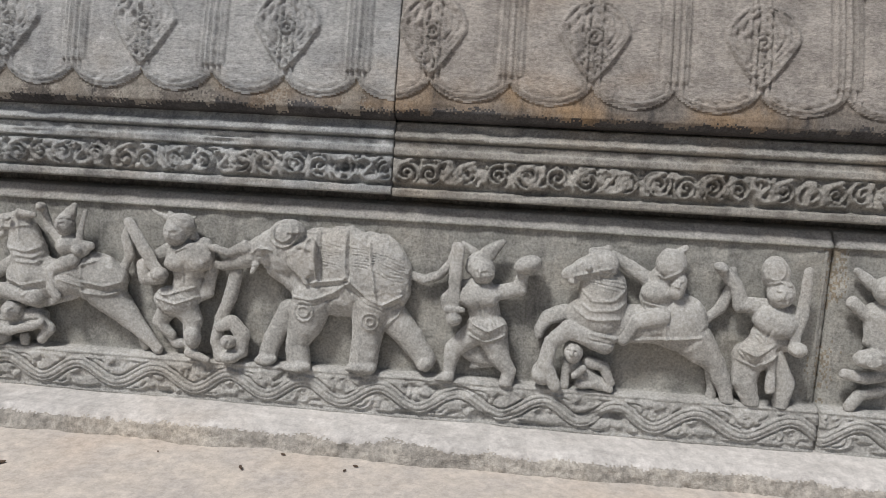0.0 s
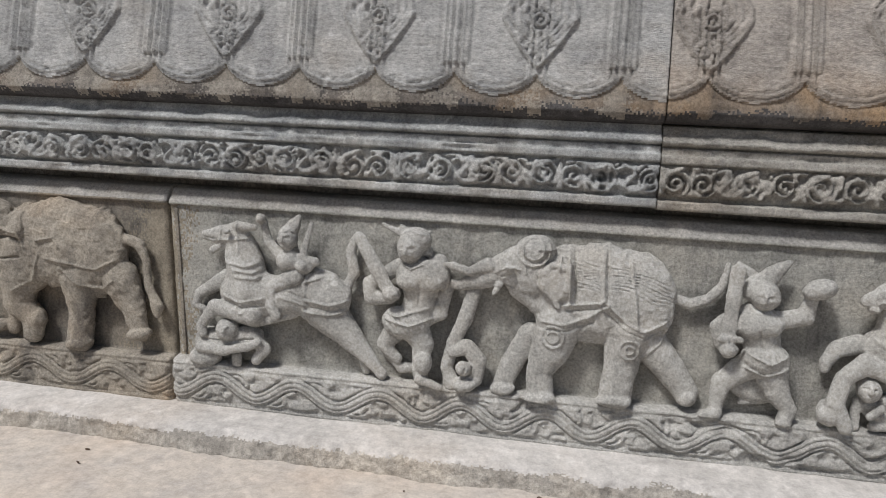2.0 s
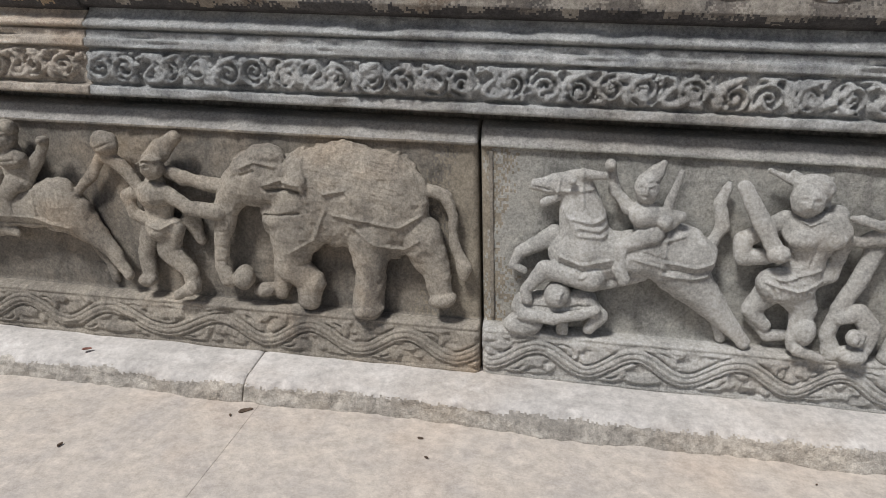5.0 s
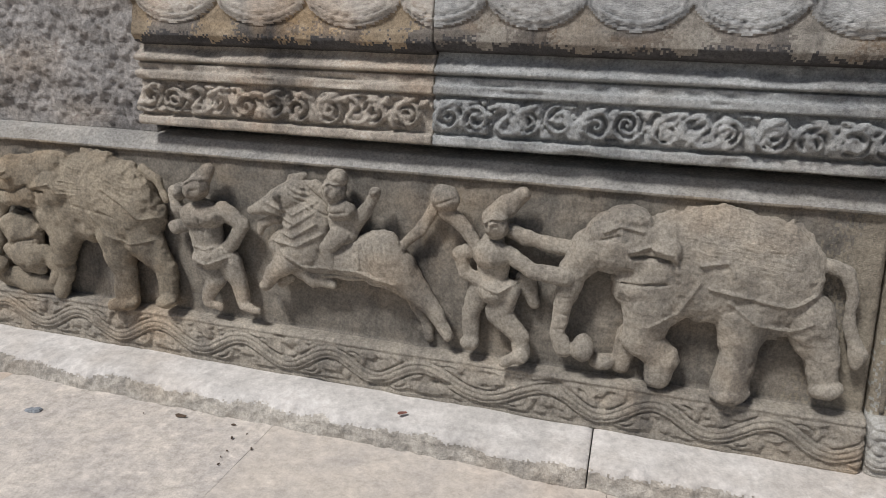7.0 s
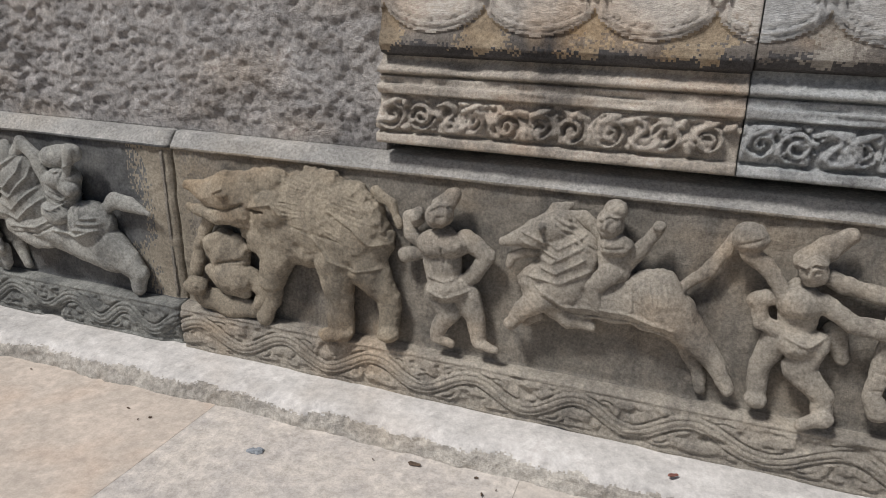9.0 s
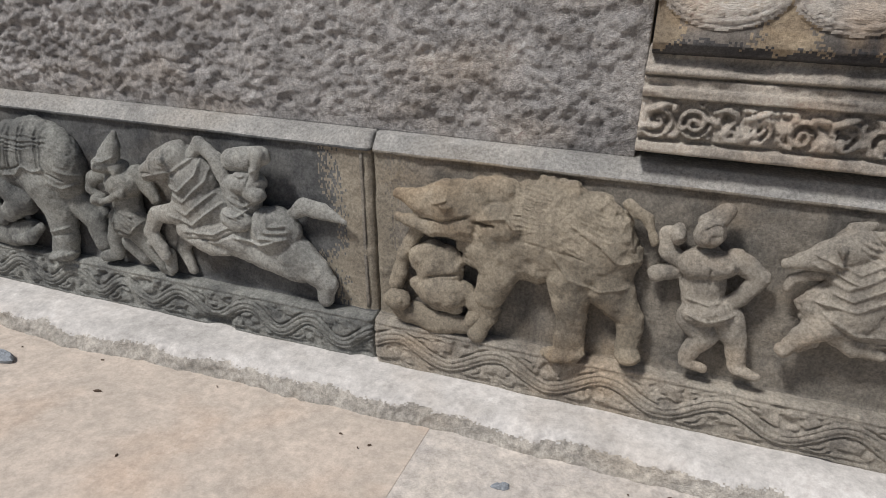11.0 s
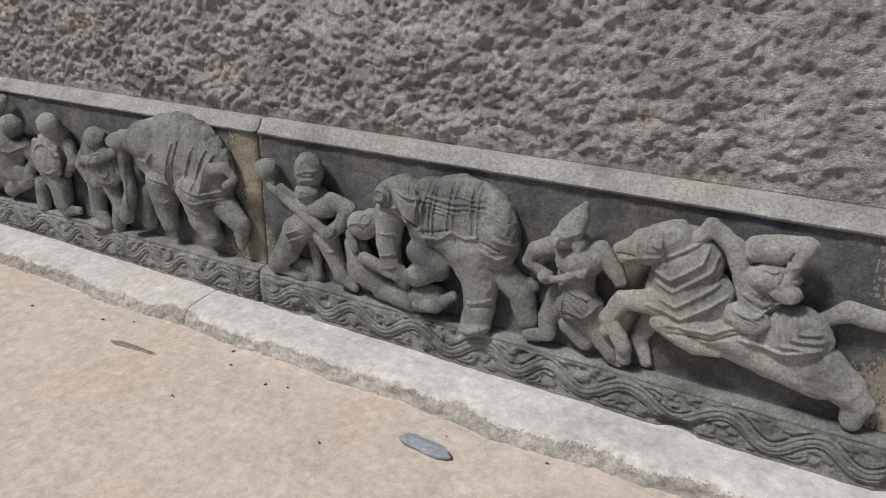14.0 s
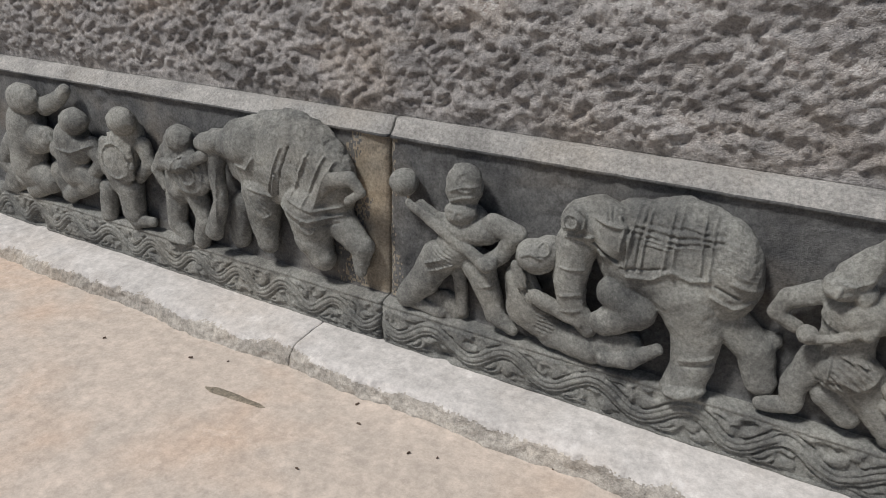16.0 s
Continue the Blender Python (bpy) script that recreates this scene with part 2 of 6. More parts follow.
                f = (k - 1) * min(size[0], size[1], thick)
            h = np.clip(0.5 + 0.5 * (Fs - f) / blend, 0, 1)
            F[i0:i1, :, k0:k1] = Fs * (1 - h) + f * h - blend * h * (1 - h)
        skin = np.zeros(X.shape)
        for pts, h, w in self.cuts:
            d = np.full(X.shape, 9.0)
            for a, b in zip(pts[:-1], pts[1:]):
                d = np.minimum(d, seg_dist(X, Z, *a, *b)[0])
            skin += 1.8 * min(h, 0.0052) * ridge(d, w * 0.68)
        for c, size, turn, pitch, h in self.hatches:
            ca, sa = math.cos(radians(turn)), math.sin(radians(turn))
            u, w = (X - c[0]) * ca + (Z - c[1]) * sa, -(X - c[0]) * sa + (Z - c[1]) * ca
            inside = np.clip((1 - (u / size[0]) ** 2 - (w / size[1]) ** 2) * 4, 0, 1)
            skin += 1.1 * h * inside * np.sin(2 * np.pi * (u + 0.006 * vnoise(X * 20, Z * 20, 0 * X)) / pitch)
        F = F - (skin * np.clip(-(F.min(axis=1)) / 0.018, 0, 1))[:, None, :]
        N = np.broadcast_to(Y, F.shape)
        skin_zone = np.abs(F) < 0.02
        px, py, pz = (np.broadcast_to(a, F.shape)[skin_zone] for a in (X[:, None, :], N, Z[:, None, :]))
        F[skin_zone] += wear * fbm(px * 22, py * 22, pz * 22, 3) + 0.0017 * vnoise(px * 75, py * 75, pz * 75)
        F = np.maximum(np.maximum(F, N - 0.012), 0.258 - Z[:, None, :])
        v, q = nets(F, xs, ys, zs)
        ob = new(name, mesh_from(name, v, q, mat))
        ob.parent = parent
        return tagged(ob, label)


def nets(F, xs, ys, zs):
    """A mesh of the surface F = 0, one vertex a crossed cell."""
    g = [xs, ys, zs]
    inside = F < 0
    n = np.array(F.shape) - 1
    acc, cnt = np.zeros((*n, 3)), np.zeros(tuple(n))
    cut = lambda a, o: a[o[0]:o[0] + n[0], o[1]:o[1] + n[1], o[2]:o[2] + n[2]]
    for ax in range(3):
        b, c = [k for k in range(3) if k != ax]
        for ob in (0, 1):
            for oc in (0, 1):
                o0 = [0, 0, 0]
                o0[b], o0[c] = ob, oc
                o1 = list(o0)
                o1[ax] = 1
                f0, f1 = cut(F, o0), cut(F, o1)
                x = (f0 < 0) != (f1 < 0)
                t = np.where(x, f0 / np.where(x, f0 - f1, 1), 0)
                acc[..., ax] += np.where(x, t, 0)
                acc[..., b] += np.where(x, ob, 0)
                acc[..., c] += np.where(x, oc, 0)
                cnt += x
    on = cnt > 0
    ids = np.full(tuple(n), -1)
    ids[on] = np.arange(on.sum())
    cell = np.argwhere(on)
    loc = acc[on] / cnt[on][:, None]
    v = np.stack([g[k][0] + (cell[:, k] + loc[:, k]) * (g[k][1] - g[k][0]) for k in range(3)], -1)
    quads = []
    for ax in range(3):
        b, c = (ax + 1) % 3, (ax + 2) % 3
        s0, s1 = [slice(None)] * 3, [slice(None)] * 3
        s0[ax], s1[ax] = slice(0, -1), slice(1, None)
        A, B = inside[tuple(s0)], inside[tuple(s1)]
        for sign in (0, 1):
            e = np.argwhere((A & ~B) if sign == 0 else (~A & B))
            e = e[(e[:, b] > 0) & (e[:, c] > 0) & (e[:, b] < n[b]) & (e[:, c] < n[c])]
            if not len(e):
                continue
            ring = []
            for db, dc in ((1, 1), (0, 1), (0, 0), (1, 0)):
                k = e.copy()
                k[:, b] -= db
                k[:, c] -= dc
                ring.append(ids[k[:, 0], k[:, 1], k[:, 2]])
            r = np.stack(ring, -1)
            quads.append(r if sign == 0 else r[:, ::-1])
    return v, np.concatenate(quads)


# ---- the large structure ----
def dense(points, step, fine=None):
    """A (y, z) profile cut into short steps, corners kept."""
    out = [points[0]]
    for a, b in zip(points[:-1], points[1:]):
        st = fine[2] if fine and fine[0] <= (a[1] + b[1]) / 2 <= fine[1] else step
        n = max(1, int(math.hypot(b[0] - a[0], b[1] - a[1]) / st + 0.5))
        out += [(a[0] + (b[0] - a[0]) * i / n, a[1] + (b[1] - a[1]) * i / n) for i in range(1, n + 1)]
    p = np.array(out)
    return p[:, 0], p[:, 1]


def grid(x0, x1, step, points, pstep, lean0=0.0, lean1=0.0, zref=0.5, fine=None):
    """X, Y, Z of a profile drawn out from x0 to x1; the ends may lean."""
    y, z = dense(points, pstep, fine)
    t = np.linspace(0, 1, max(2, int((x1 - x0) / step)))
    Z = np.broadcast_to(z, (len(t), len(z))).copy()
    Y = np.broadcast_to(y, Z.shape).copy()
    a, b = x0 + lean0 * (Z - zref), x1 + lean1 * (Z - zref)
    return a + (b - a) * t[:, None], Y, Z


def on(z, a, b, soft=0.006):
    """1 between a and b, falling off softly."""
    return np.clip((z - a) / soft, 0, 1) * np.clip((b - z) / soft, 0, 1)


def spiral(x, z, cx, cz, pitch, size, hand=1, phase=0.0):
    r, th = np.hypot(x - cx, z - cz), np.arctan2(z - cz, (x - cx) * hand) + phase
    k = (r / pitch - th / (2 * np.pi)) % 1
    return np.where(r < size, np.exp(-((k - 0.5) / 0.26) ** 2), 0) * np.clip((size - r) / 0.008, 0, 1)


def vine(X, Z, period=0.33, phase=0.0, amp=0.036):
    """Running vine of triple strands with a curl in every bend."""
    mid = 0.176
    h = np.zeros_like(X)
    ang = 2 * np.pi * X / period + phase + 0.7 * vnoise(X * 2.1, 0 * X, 0 * X)
    slope = np.sqrt(1 + (amp * 2 * np.pi / period * np.cos(ang)) ** 2)
    d = (Z - mid - amp * np.sin(ang)) / slope
    h = 0.8 * np.clip((0.024 - np.abs(d)) / 0.007, 0, 1)
    for off in (-0.0105, 0.0105):
        h = h - 0.38 * ridge(d - off, 0.0038)
    k = np.floor((ang / np.pi - 0.5))
    up = np.where(k % 2 == 0, 1.0, -1.0)
    cx = ((k + 1) * np.pi - (ang - 2 * np.pi * X / period)) / (2 * np.pi) * period
    u, w = X - cx, Z - mid - up * 0.024
    outside = np.clip((np.abs(d) - 0.026) / 0.006, 0, 1)
    r, th = np.hypot(u, w * 1.5), np.arctan2(w * up, u)
    curl = np.clip((0.062 - r) / 0.010, 0, 1) * (0.55 + 0.45 * np.cos(r * 2 * np.pi / 0.024 - th))
    h = np.maximum(h, outside * 0.75 * curl)
    far = np.clip(0.3 + 1.1 * fbm(X * 34, 0 * X + 4, Z * 44, 2), 0, 0.62)
    h = np.maximum(h, outside * far)
    return h * on(Z, 0.112, 0.243)


frieze = tagged(new("wall_frieze"), "low temple wall of carved granite frieze panels", "wall", kind="structure")
PANEL_PROFILE = [(-0.045, 0.078), (-0.055, 0.10), (-0.055, 0.25), (-0.048, 0.262), (-0.002, 0.270), (0.0, 0.862), (-0.014, 0.868), (-0.012, 0.876), (0.030, 0.925), (0.10, 0.935)]
JOINTS = [(-8.6, 0.0), (-4.866, 0.008), (-2.364, -0.046), (0.894, -0.065), (4.352, 0.0), (7.2, 0.0)]
BAND_MATS = [M_DARK, M_DARK, M_TAN, M_GREY, M_GREY]
PANEL_MATS = [M_BACK_SHADED[2], M_BACK_SHADED[2], M_BACK_SHADED[1], M_BACK_SHADED[0], M_BACK_SHADED[0]]


def fascia_mat(me, zlo, zhi, mat, ragged=0.0):
    """A second material for the faces of a band of heights; ragged: how far its edge wanders."""
    me.materials.append(mat)
    z = np.empty(len(me.polygons) * 3, np.float32)
    me.polygons.foreach_get("center", z)
    x, z = z.reshape(-1, 3)[:, 0], z.reshape(-1, 3)[:, 2]
    z = z + ragged * (fbm(x * 8, 0 * x, z * 8, 3) + np.random.RandomState(3).uniform(-0.35, 0.35, len(z)))
    index = np.empty(len(z), np.int32)
    me.polygons.foreach_get("material_index", index)
    index[(z > zlo) & (z < zhi)] = len(me.materials) - 1
    me.polygons.foreach_set("material_index", index)


def joint_stain(me, ends, widths):
    """Iron-stained stone in an uneven strip along the panel's ends."""
    me.materials.append(M_STAIN)
    p = np.empty(len(me.polygons) * 3, np.float32)
    me.polygons.foreach_get("center", p)
    p = p.reshape(-1, 3)
    wob = 0.05 * fbm(p[:, 0] * 9, 0 * p[:, 0], p[:, 2] * 7, 3) + np.random.RandomState(6).uniform(-0.05, 0.05, len(p))
    hit = ((p[:, 0] - ends[0] < widths[0] + wob) | (ends[1] - p[:, 0] < widths[1] + wob)) & (p[:, 2] > 0.27) & (p[:, 2] < 0.868)
    index = np.empty(len(p), np.int32)
    me.polygons.foreach_get("material_index", index)
    index[hit] = len(me.materials) - 1
    me.polygons.foreach_set("material_index", index)


for i in range(5):
    (a, la), (b, lb) = JOINTS[i], JOINTS[i + 1]
    gap = 0.006 if i in (2, 3) else 0.003
    X, Y, Z = grid(a + gap, b - gap, 0.0058, PANEL_PROFILE, 0.010, la, lb, fine=(0.09, 0.262, 0.0045))
    Y = Y - 0.017 * vine(X, Z, (0.27, 0.29, 0.36, 0.31, 0.31)[i], i * 1.3) * (1 if i != 2 else 0.85)
    Y = Y - 0.007 * on(Z, 0.085, 0.104) - 0.006 * on(Z, 0.247, 0.262)
    Y = Y + 0.0024 * fbm(X * 30, Y * 30, Z * 30, 3) + 0.004 * fbm(X * 6, Y * 6, Z * 6, 2)
    Y = Y + 0.0020 * fbm(X * 26 + 8 * Z, 0 * X + i, Z * 95, 2) * on(Z, 0.275, 0.86, 0.02)
    chips = np.clip(fbm(X * 5 + 3, 0 * X, Z * 9, 3) - 0.8, 0, 1)
    Y = Y + 0.05 * chips * (Z < 0.27) + 0.02 * chips * (Z > 0.85)
    edge = np.minimum(X - X[0], X[-1] - X)
    Y = Y + 0.012 * np.exp(-(edge / 0.008) ** 2)
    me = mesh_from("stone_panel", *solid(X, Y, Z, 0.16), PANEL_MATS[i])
    fascia_mat(me, 0.872, 0.99, M_FASCIA)
    fascia_mat(me, 0.0, 0.268, BAND_MATS[i])
    joint_stain(me, (a, b), ((0, 0.15), (0, 0.15), (0.10, 0.17), (0.03, 0), (0, 0))[i])
    part("stone_panel", me, frieze)

# double incised border lines beside the joints are narrow raised strips
for xj, lean, side in ((0.894, -0.065, 1), (-2.364, -0.046, -1), (4.358, 0.0, -1)):
    X, Y, Z = grid(xj + side * 0.038 - 0.006, xj + side * 0.038 + 0.006, 0.003, [(0.004, 0.275), (-0.006, 0.280), (-0.006, 0.852), (0.004, 0.857)], 0.02, lean, lean)
    Y = Y + 0.002 * fbm(X * 40, Y, Z * 40, 2)
    part("border_strip", mesh_from("border_strip", *solid(X, Y, Z, 0.02), M_BACK_SHADED[1] if xj < 2 else M_BACK_SHADED[0]), frieze)


def box(name, lo, hi, mat, parent=None):
    bm = bmesh.new()
    bmesh.ops.create_cube(bm, size=1)
    for v in bm.verts:
        v.co = Vector([(lo[k] + hi[k]) / 2 + v.co[k] * (hi[k] - lo[k]) for k in range(3)])
    bmesh.ops.bevel(bm, geom=bm.edges[:], offset=0.006, segments=1, affect="EDGES")
    me = bpy.data.meshes.new(name)
    bm.to_mesh(me)
    bm.free()
    me.materials.append(mat)
    ob = new(name, me)
    ob.parent = parent
    return ob


# wall core behind the carved faces, and the plain wall above them
tagged(box("wall_core", (-8.6, 0.165, -0.05), (7.2, 0.75, 2.75), M_ROCK), "plain stone core of the temple wall", "wall", kind="structure")

# moulded base course over the frieze, to the corner where the rough wall begins
CORNER = -1.522
BLOCKS = [(CORNER, -0.447, M_MOULD_WARM), (-0.443, 2.687, M_MOULD), (2.692, 7.2, M_MOULD_GREY)]
mould = tagged(new("wall_moulding"), "moulded granite base course with a carved scroll band", "wall", kind="structure")
MOULD_PROFILE = [(0.03, 0.966), (-0.030, 0.970), (-0.036, 0.976), (-0.036, 1.000), (-0.010, 1.006), (-0.010, 1.122), (-0.036, 1.128), (-0.038, 1.152), (-0.018, 1.158),
                 (-0.018, 1.178), (-0.002, 1.182), (-0.028, 1.190), (-0.030, 1.200), (0.004, 1.228), (0.016, 1.252), (0.07, 1.266)]


def scrolls(X, Z, seed):
    """Foliage scroll with swans: spirals of both hands between leafy lumps."""
    h = np.zeros_like(X)
    rnd = random.Random(seed)
    x = X.min() + 0.05
    k = 0
    while x < X.max():
        cz = 1.064 + rnd.uniform(-0.012, 0.008)
        size = rnd.uniform(0.050, 0.062)
        near = np.abs(X - x) < 0.09
        s = spiral(X, Z, x, cz, rnd.uniform(0.020, 0.027), size, 1 if k % 3 else -1, rnd.uniform(0, 6))
        if k % 5 == 2:
            # a swan with an arched neck, its tail a fan of curved feathers
            s = 0 * X
            neck = ((-0.058, 1.094), (-0.030, 1.104), (-0.006, 1.096), (0.000, 1.078), (-0.020, 1.058), (-0.034, 1.038), (-0.018, 1.022), (0.012, 1.024), (0.035, 1.040))
            for n, ((ax, az), (bx, bz)) in enumerate(zip(neck[:-1], neck[1:])):
                d, _ = seg_dist(X, Z, x + ax, az, x + bx, bz)
                s = np.maximum(s, ridge(d, 0.006 + 0.0016 * n))
            r = np.hypot(X - x - 0.052, Z - 1.062)
            s = np.maximum(s, np.where((r < 0.052) & (X > x + 0.012), 0.45 + 0.5 * np.cos(r * 2 * np.pi / 0.019), 0))
            near = np.abs(X - x - 0.02) < 0.10
            x += 0.06
        h = np.maximum(h, np.where(near, s, 0))
        if k % 2 == 0:
            for j in range(4):
                d, _ = seg_dist(X, Z, x - 0.045 + 0.006 * j, 1.02 + 0.022 * j, x - 0.055 + 0.012 * j * (j - 1), 1.042 + 0.022 * j)
                h = np.maximum(h, ridge(d, 0.012))
        x += rnd.uniform(0.085, 0.115)
        k += 1
    lumps = np.clip(0.35 + 1.4 * fbm(X * 42, 0 * X + seed, Z * 42, 2), 0, 0.95)
    h = np.maximum(h, lumps * 0.85)
    return h * on(Z, 1.010, 1.120, 0.008)


for i, (a, b, mat) in enumerate(BLOCKS):
    b = min(b, 6.2)
    X, Y, Z = grid(a, b, 0.0055, MOULD_PROFILE, 0.0058)
    if i == 2:
        Z = Z - 0.006
    Y = Y - 0.034 * scrolls(X, Z, 11 + i)
    flute = np.sin((X - 0.9 * Z) * 2 * np.pi / 0.028) * on(Z, 1.198, 1.25, 0.012)
    lip = np.abs(np.sin(X * np.pi / 0.085)) * on(Z, 1.186, 1.205)
    Y = Y + 0.0022 * flute - 0.006 * lip + 0.003 * fbm(X * 25, Y * 25, Z * 25, 3)
    Y = Y + 0.03 * np.clip(fbm(X * 4 + 7, 0 * X, Z * 14, 3) - 0.55, 0, 1)
    part("moulding_block", mesh_from("moulding_block", *solid(X, Y, Z, 0.17), mat), mould)

# lotus-petal cornice
cornice = tagged(new("cornice"), "overhanging granite lotus-petal cornice with heart medallions", "cornice", kind="structure")
CORNICE_PROFILE = [(0.09, 1.262), (0.01, 1.266), (-0.032, 1.276), (-0.050, 1.300), (-0.048, 1.325), (-0.036, 1.35), (-0.022, 1.42), (-0.006, 1.52), (0.02, 1.65), (0.05, 1.76), (0.055, 1.80), (0.02, 1.815), (0.02, 1.90), (0.12, 1.94)]


def petals(X, Z, first, pitch):
    k = np.floor((X - first) / pitch)
    u = (X - first) / pitch - k
    lower = 1.338 + 0.082 * (1 - np.sin(np.pi * u) ** 0.55)
    h = 0.014 * np.clip((Z - lower) / 0.007, 0, 1)
    side = np.minimum(u, 1 - u) * pitch
    inset = np.minimum(Z - lower, side * 1.0 + 0.0)
    for off, amp in ((0.014, -0.008), (0.024, 0.007), (0.034, -0.008)):
        h += amp * ridge(inset - off, 0.003) * (Z > lower)
    leaf = np.clip(fbm(X * 60, 0 * X, Z * 60, 2) + 0.2, 0, 1) * on(Z, lower + 0.014, lower + 0.062, 0.01) * np.clip((side - 0.03) / 0.02, 0, 1)
    h += 0.005 * leaf
    # pilaster strips at every other cusp, hearts at the rest
    kc = np.round((X - first) / pitch)
    dx = X - first - kc * pitch
    odd = (kc % 2 == 1)
    for off, amp in ((0.0, 0.014), (0.022, 0.009), (0.038, 0.010), (0.054, -0.008)):
        w = 0.007 if off else 0.008
        bead = 1.0 if off else 0.75 + 0.25 * np.abs(np.sin(Z * np.pi / 0.024))
        h += amp * bead * ridge(np.abs(dx) - off, w) * odd * (Z > 1.44)
    z0 = 1.605
    half = np.where(Z > z0, np.sqrt(np.clip(0.132 ** 2 - (Z - z0) ** 2, 0, 1)), np.clip((Z - 1.435) / (z0 - 1.435), 0, 1) ** 0.75 * 0.132)
    within = np.clip((half - np.abs(dx)) / 0.006, 0, 1) * ~odd
    r = np.hypot(dx, Z - 1.60)
    rim = half - np.abs(dx)
    lobes = np.sin(np.arctan2(dx, Z - 1.52) * 11 + 0 * X) * np.sin(rim * 2 * np.pi / 0.034)
    curl = np.where(r < 0.040, np.sin(r * 2 * np.pi / 0.020 + 1.2), np.where(rim < 0.014, 0.7, 0.9 * lobes + 0.5 * vnoise(np.abs(dx) * 70, 0 * X, Z * 70)))
    return h + within * (0.009 + 0.009 * curl)


for i, (a, b, mat) in enumerate(((CORNER + 0.01, -0.447, M_KAP_WARM), (-0.443, 2.687, M_KAP), (2.692, 6.2, M_KAP_BROWN))):
    X, Y, Z = grid(a, b, 0.0068, CORNICE_PROFILE, 0.0068)
    drop = (0.026, 0.016, 0.010)[i]
    first, pitch = ((-1.186, 0.316), (2.253, 0.2825), (2.814, 0.299))[i]
    Y = Y - petals(X, Z, first, pitch) * on(Z, 1.33, 1.79, 0.01)
    Y = Y + 0.003 * fbm(X * 14, Y * 20, Z * 30, 3) + 0.006 * fbm(X * 4, Y * 4, Z * 4, 2)
    me = mesh_from("cornice_block", *solid(X, Y, Z - drop, 0.17), mat)
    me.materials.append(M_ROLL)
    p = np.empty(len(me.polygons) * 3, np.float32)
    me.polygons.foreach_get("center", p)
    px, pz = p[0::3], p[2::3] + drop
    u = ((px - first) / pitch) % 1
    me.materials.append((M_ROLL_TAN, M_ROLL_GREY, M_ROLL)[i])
    me.materials.append(M_SOOT_SHADE)
    # soot stains blacken the roll below the petal tips, leaving the cusps clean
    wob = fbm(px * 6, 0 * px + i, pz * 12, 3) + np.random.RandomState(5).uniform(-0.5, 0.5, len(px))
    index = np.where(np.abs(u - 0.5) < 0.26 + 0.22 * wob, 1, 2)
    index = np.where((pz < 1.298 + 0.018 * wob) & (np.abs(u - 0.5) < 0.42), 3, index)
    # underside strip: the overhang's shade is painted in with the soot
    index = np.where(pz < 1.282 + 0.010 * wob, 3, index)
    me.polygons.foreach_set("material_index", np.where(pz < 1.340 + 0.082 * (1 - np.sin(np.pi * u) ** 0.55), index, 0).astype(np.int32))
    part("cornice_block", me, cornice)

# rough hewn wall beyond the corner
X, Y, Z = grid(-8.6, CORNER - 0.004, 0.0066, [(0.115, 0.915), (0.062, 0.928), (0.058, 1.0), (0.062, 2.2)], 0.0066)
big = fbm(X * 3.1, 0 * X, Z * 4.5, 3)
some = 0.5 + 0.5 * np.clip(1.4 * fbm(X * 4 + 9, 0 * X, Z * 5, 2), -1, 1)
pick = fbm(X * 15, 0 * X + 2, Z * 22, 4)
flake = 1 - np.abs(fbm(X * 9 + 3 * Z, 0 * X + 8, Z * 15, 4))
nick = 1 - np.abs(fbm(X * 24 - 7 * Z, 0 * X + 5, Z * 34, 3))
D = 0.020 * big + 0.012 * pick + 0.017 * some * np.clip(flake, 0, 1) ** 5 + 0.013 * (1.2 - some) * np.clip(nick, 0, 1) ** 4 + 0.008 * fbm(X * 42 + 12 * Z, 0 * X, Z * 60, 3) - 0.016
D = 0.60 * D + 0.009 * fbm(X * 33, 0 * X + 3, Z * 40, 2) + 0.006 * fbm((X * 0.8 + Z * 0.6) * 20, 0 * X + 6, (Z * 0.8 - X * 0.6) * 52, 3)
D += 0.05 * np.exp(-(((X + 4.55) / 0.42) ** 2 + ((Z - 1.50) / 0.13) ** 2))
fade = np.clip((Z - 0.93) / 0.05, 0.1, 1) * np.clip((CORNER - X) / 0.05, 0.35, 1)
Y = Y + D * fade * (0.62 + 0.38 * np.clip((-2.6 - X) / 1.2, 0, 1))
rock = mesh_from("wall_rough", *solid(X, Y, Z, 0.17), M_ROCK)
tagged(new("wall_rough", rock), "rough hewn grey-brown granite wall", "wall", kind="structure")

# stone kerb at the foot of the wall
kerb = tagged(new("plinth_ledge"), "pale worn stone ledge at the foot of the wall", "ledge", kind="structure")
LEDGE_PROFILE = [(-0.262, -0.03), (-0.260, 0.004), (-0.250, 0.026), (-0.238, 0.052), (-0.222, 0.070), (-0.195, 0.079), (-0.12, 0.087), (-0.02, 0.094)]
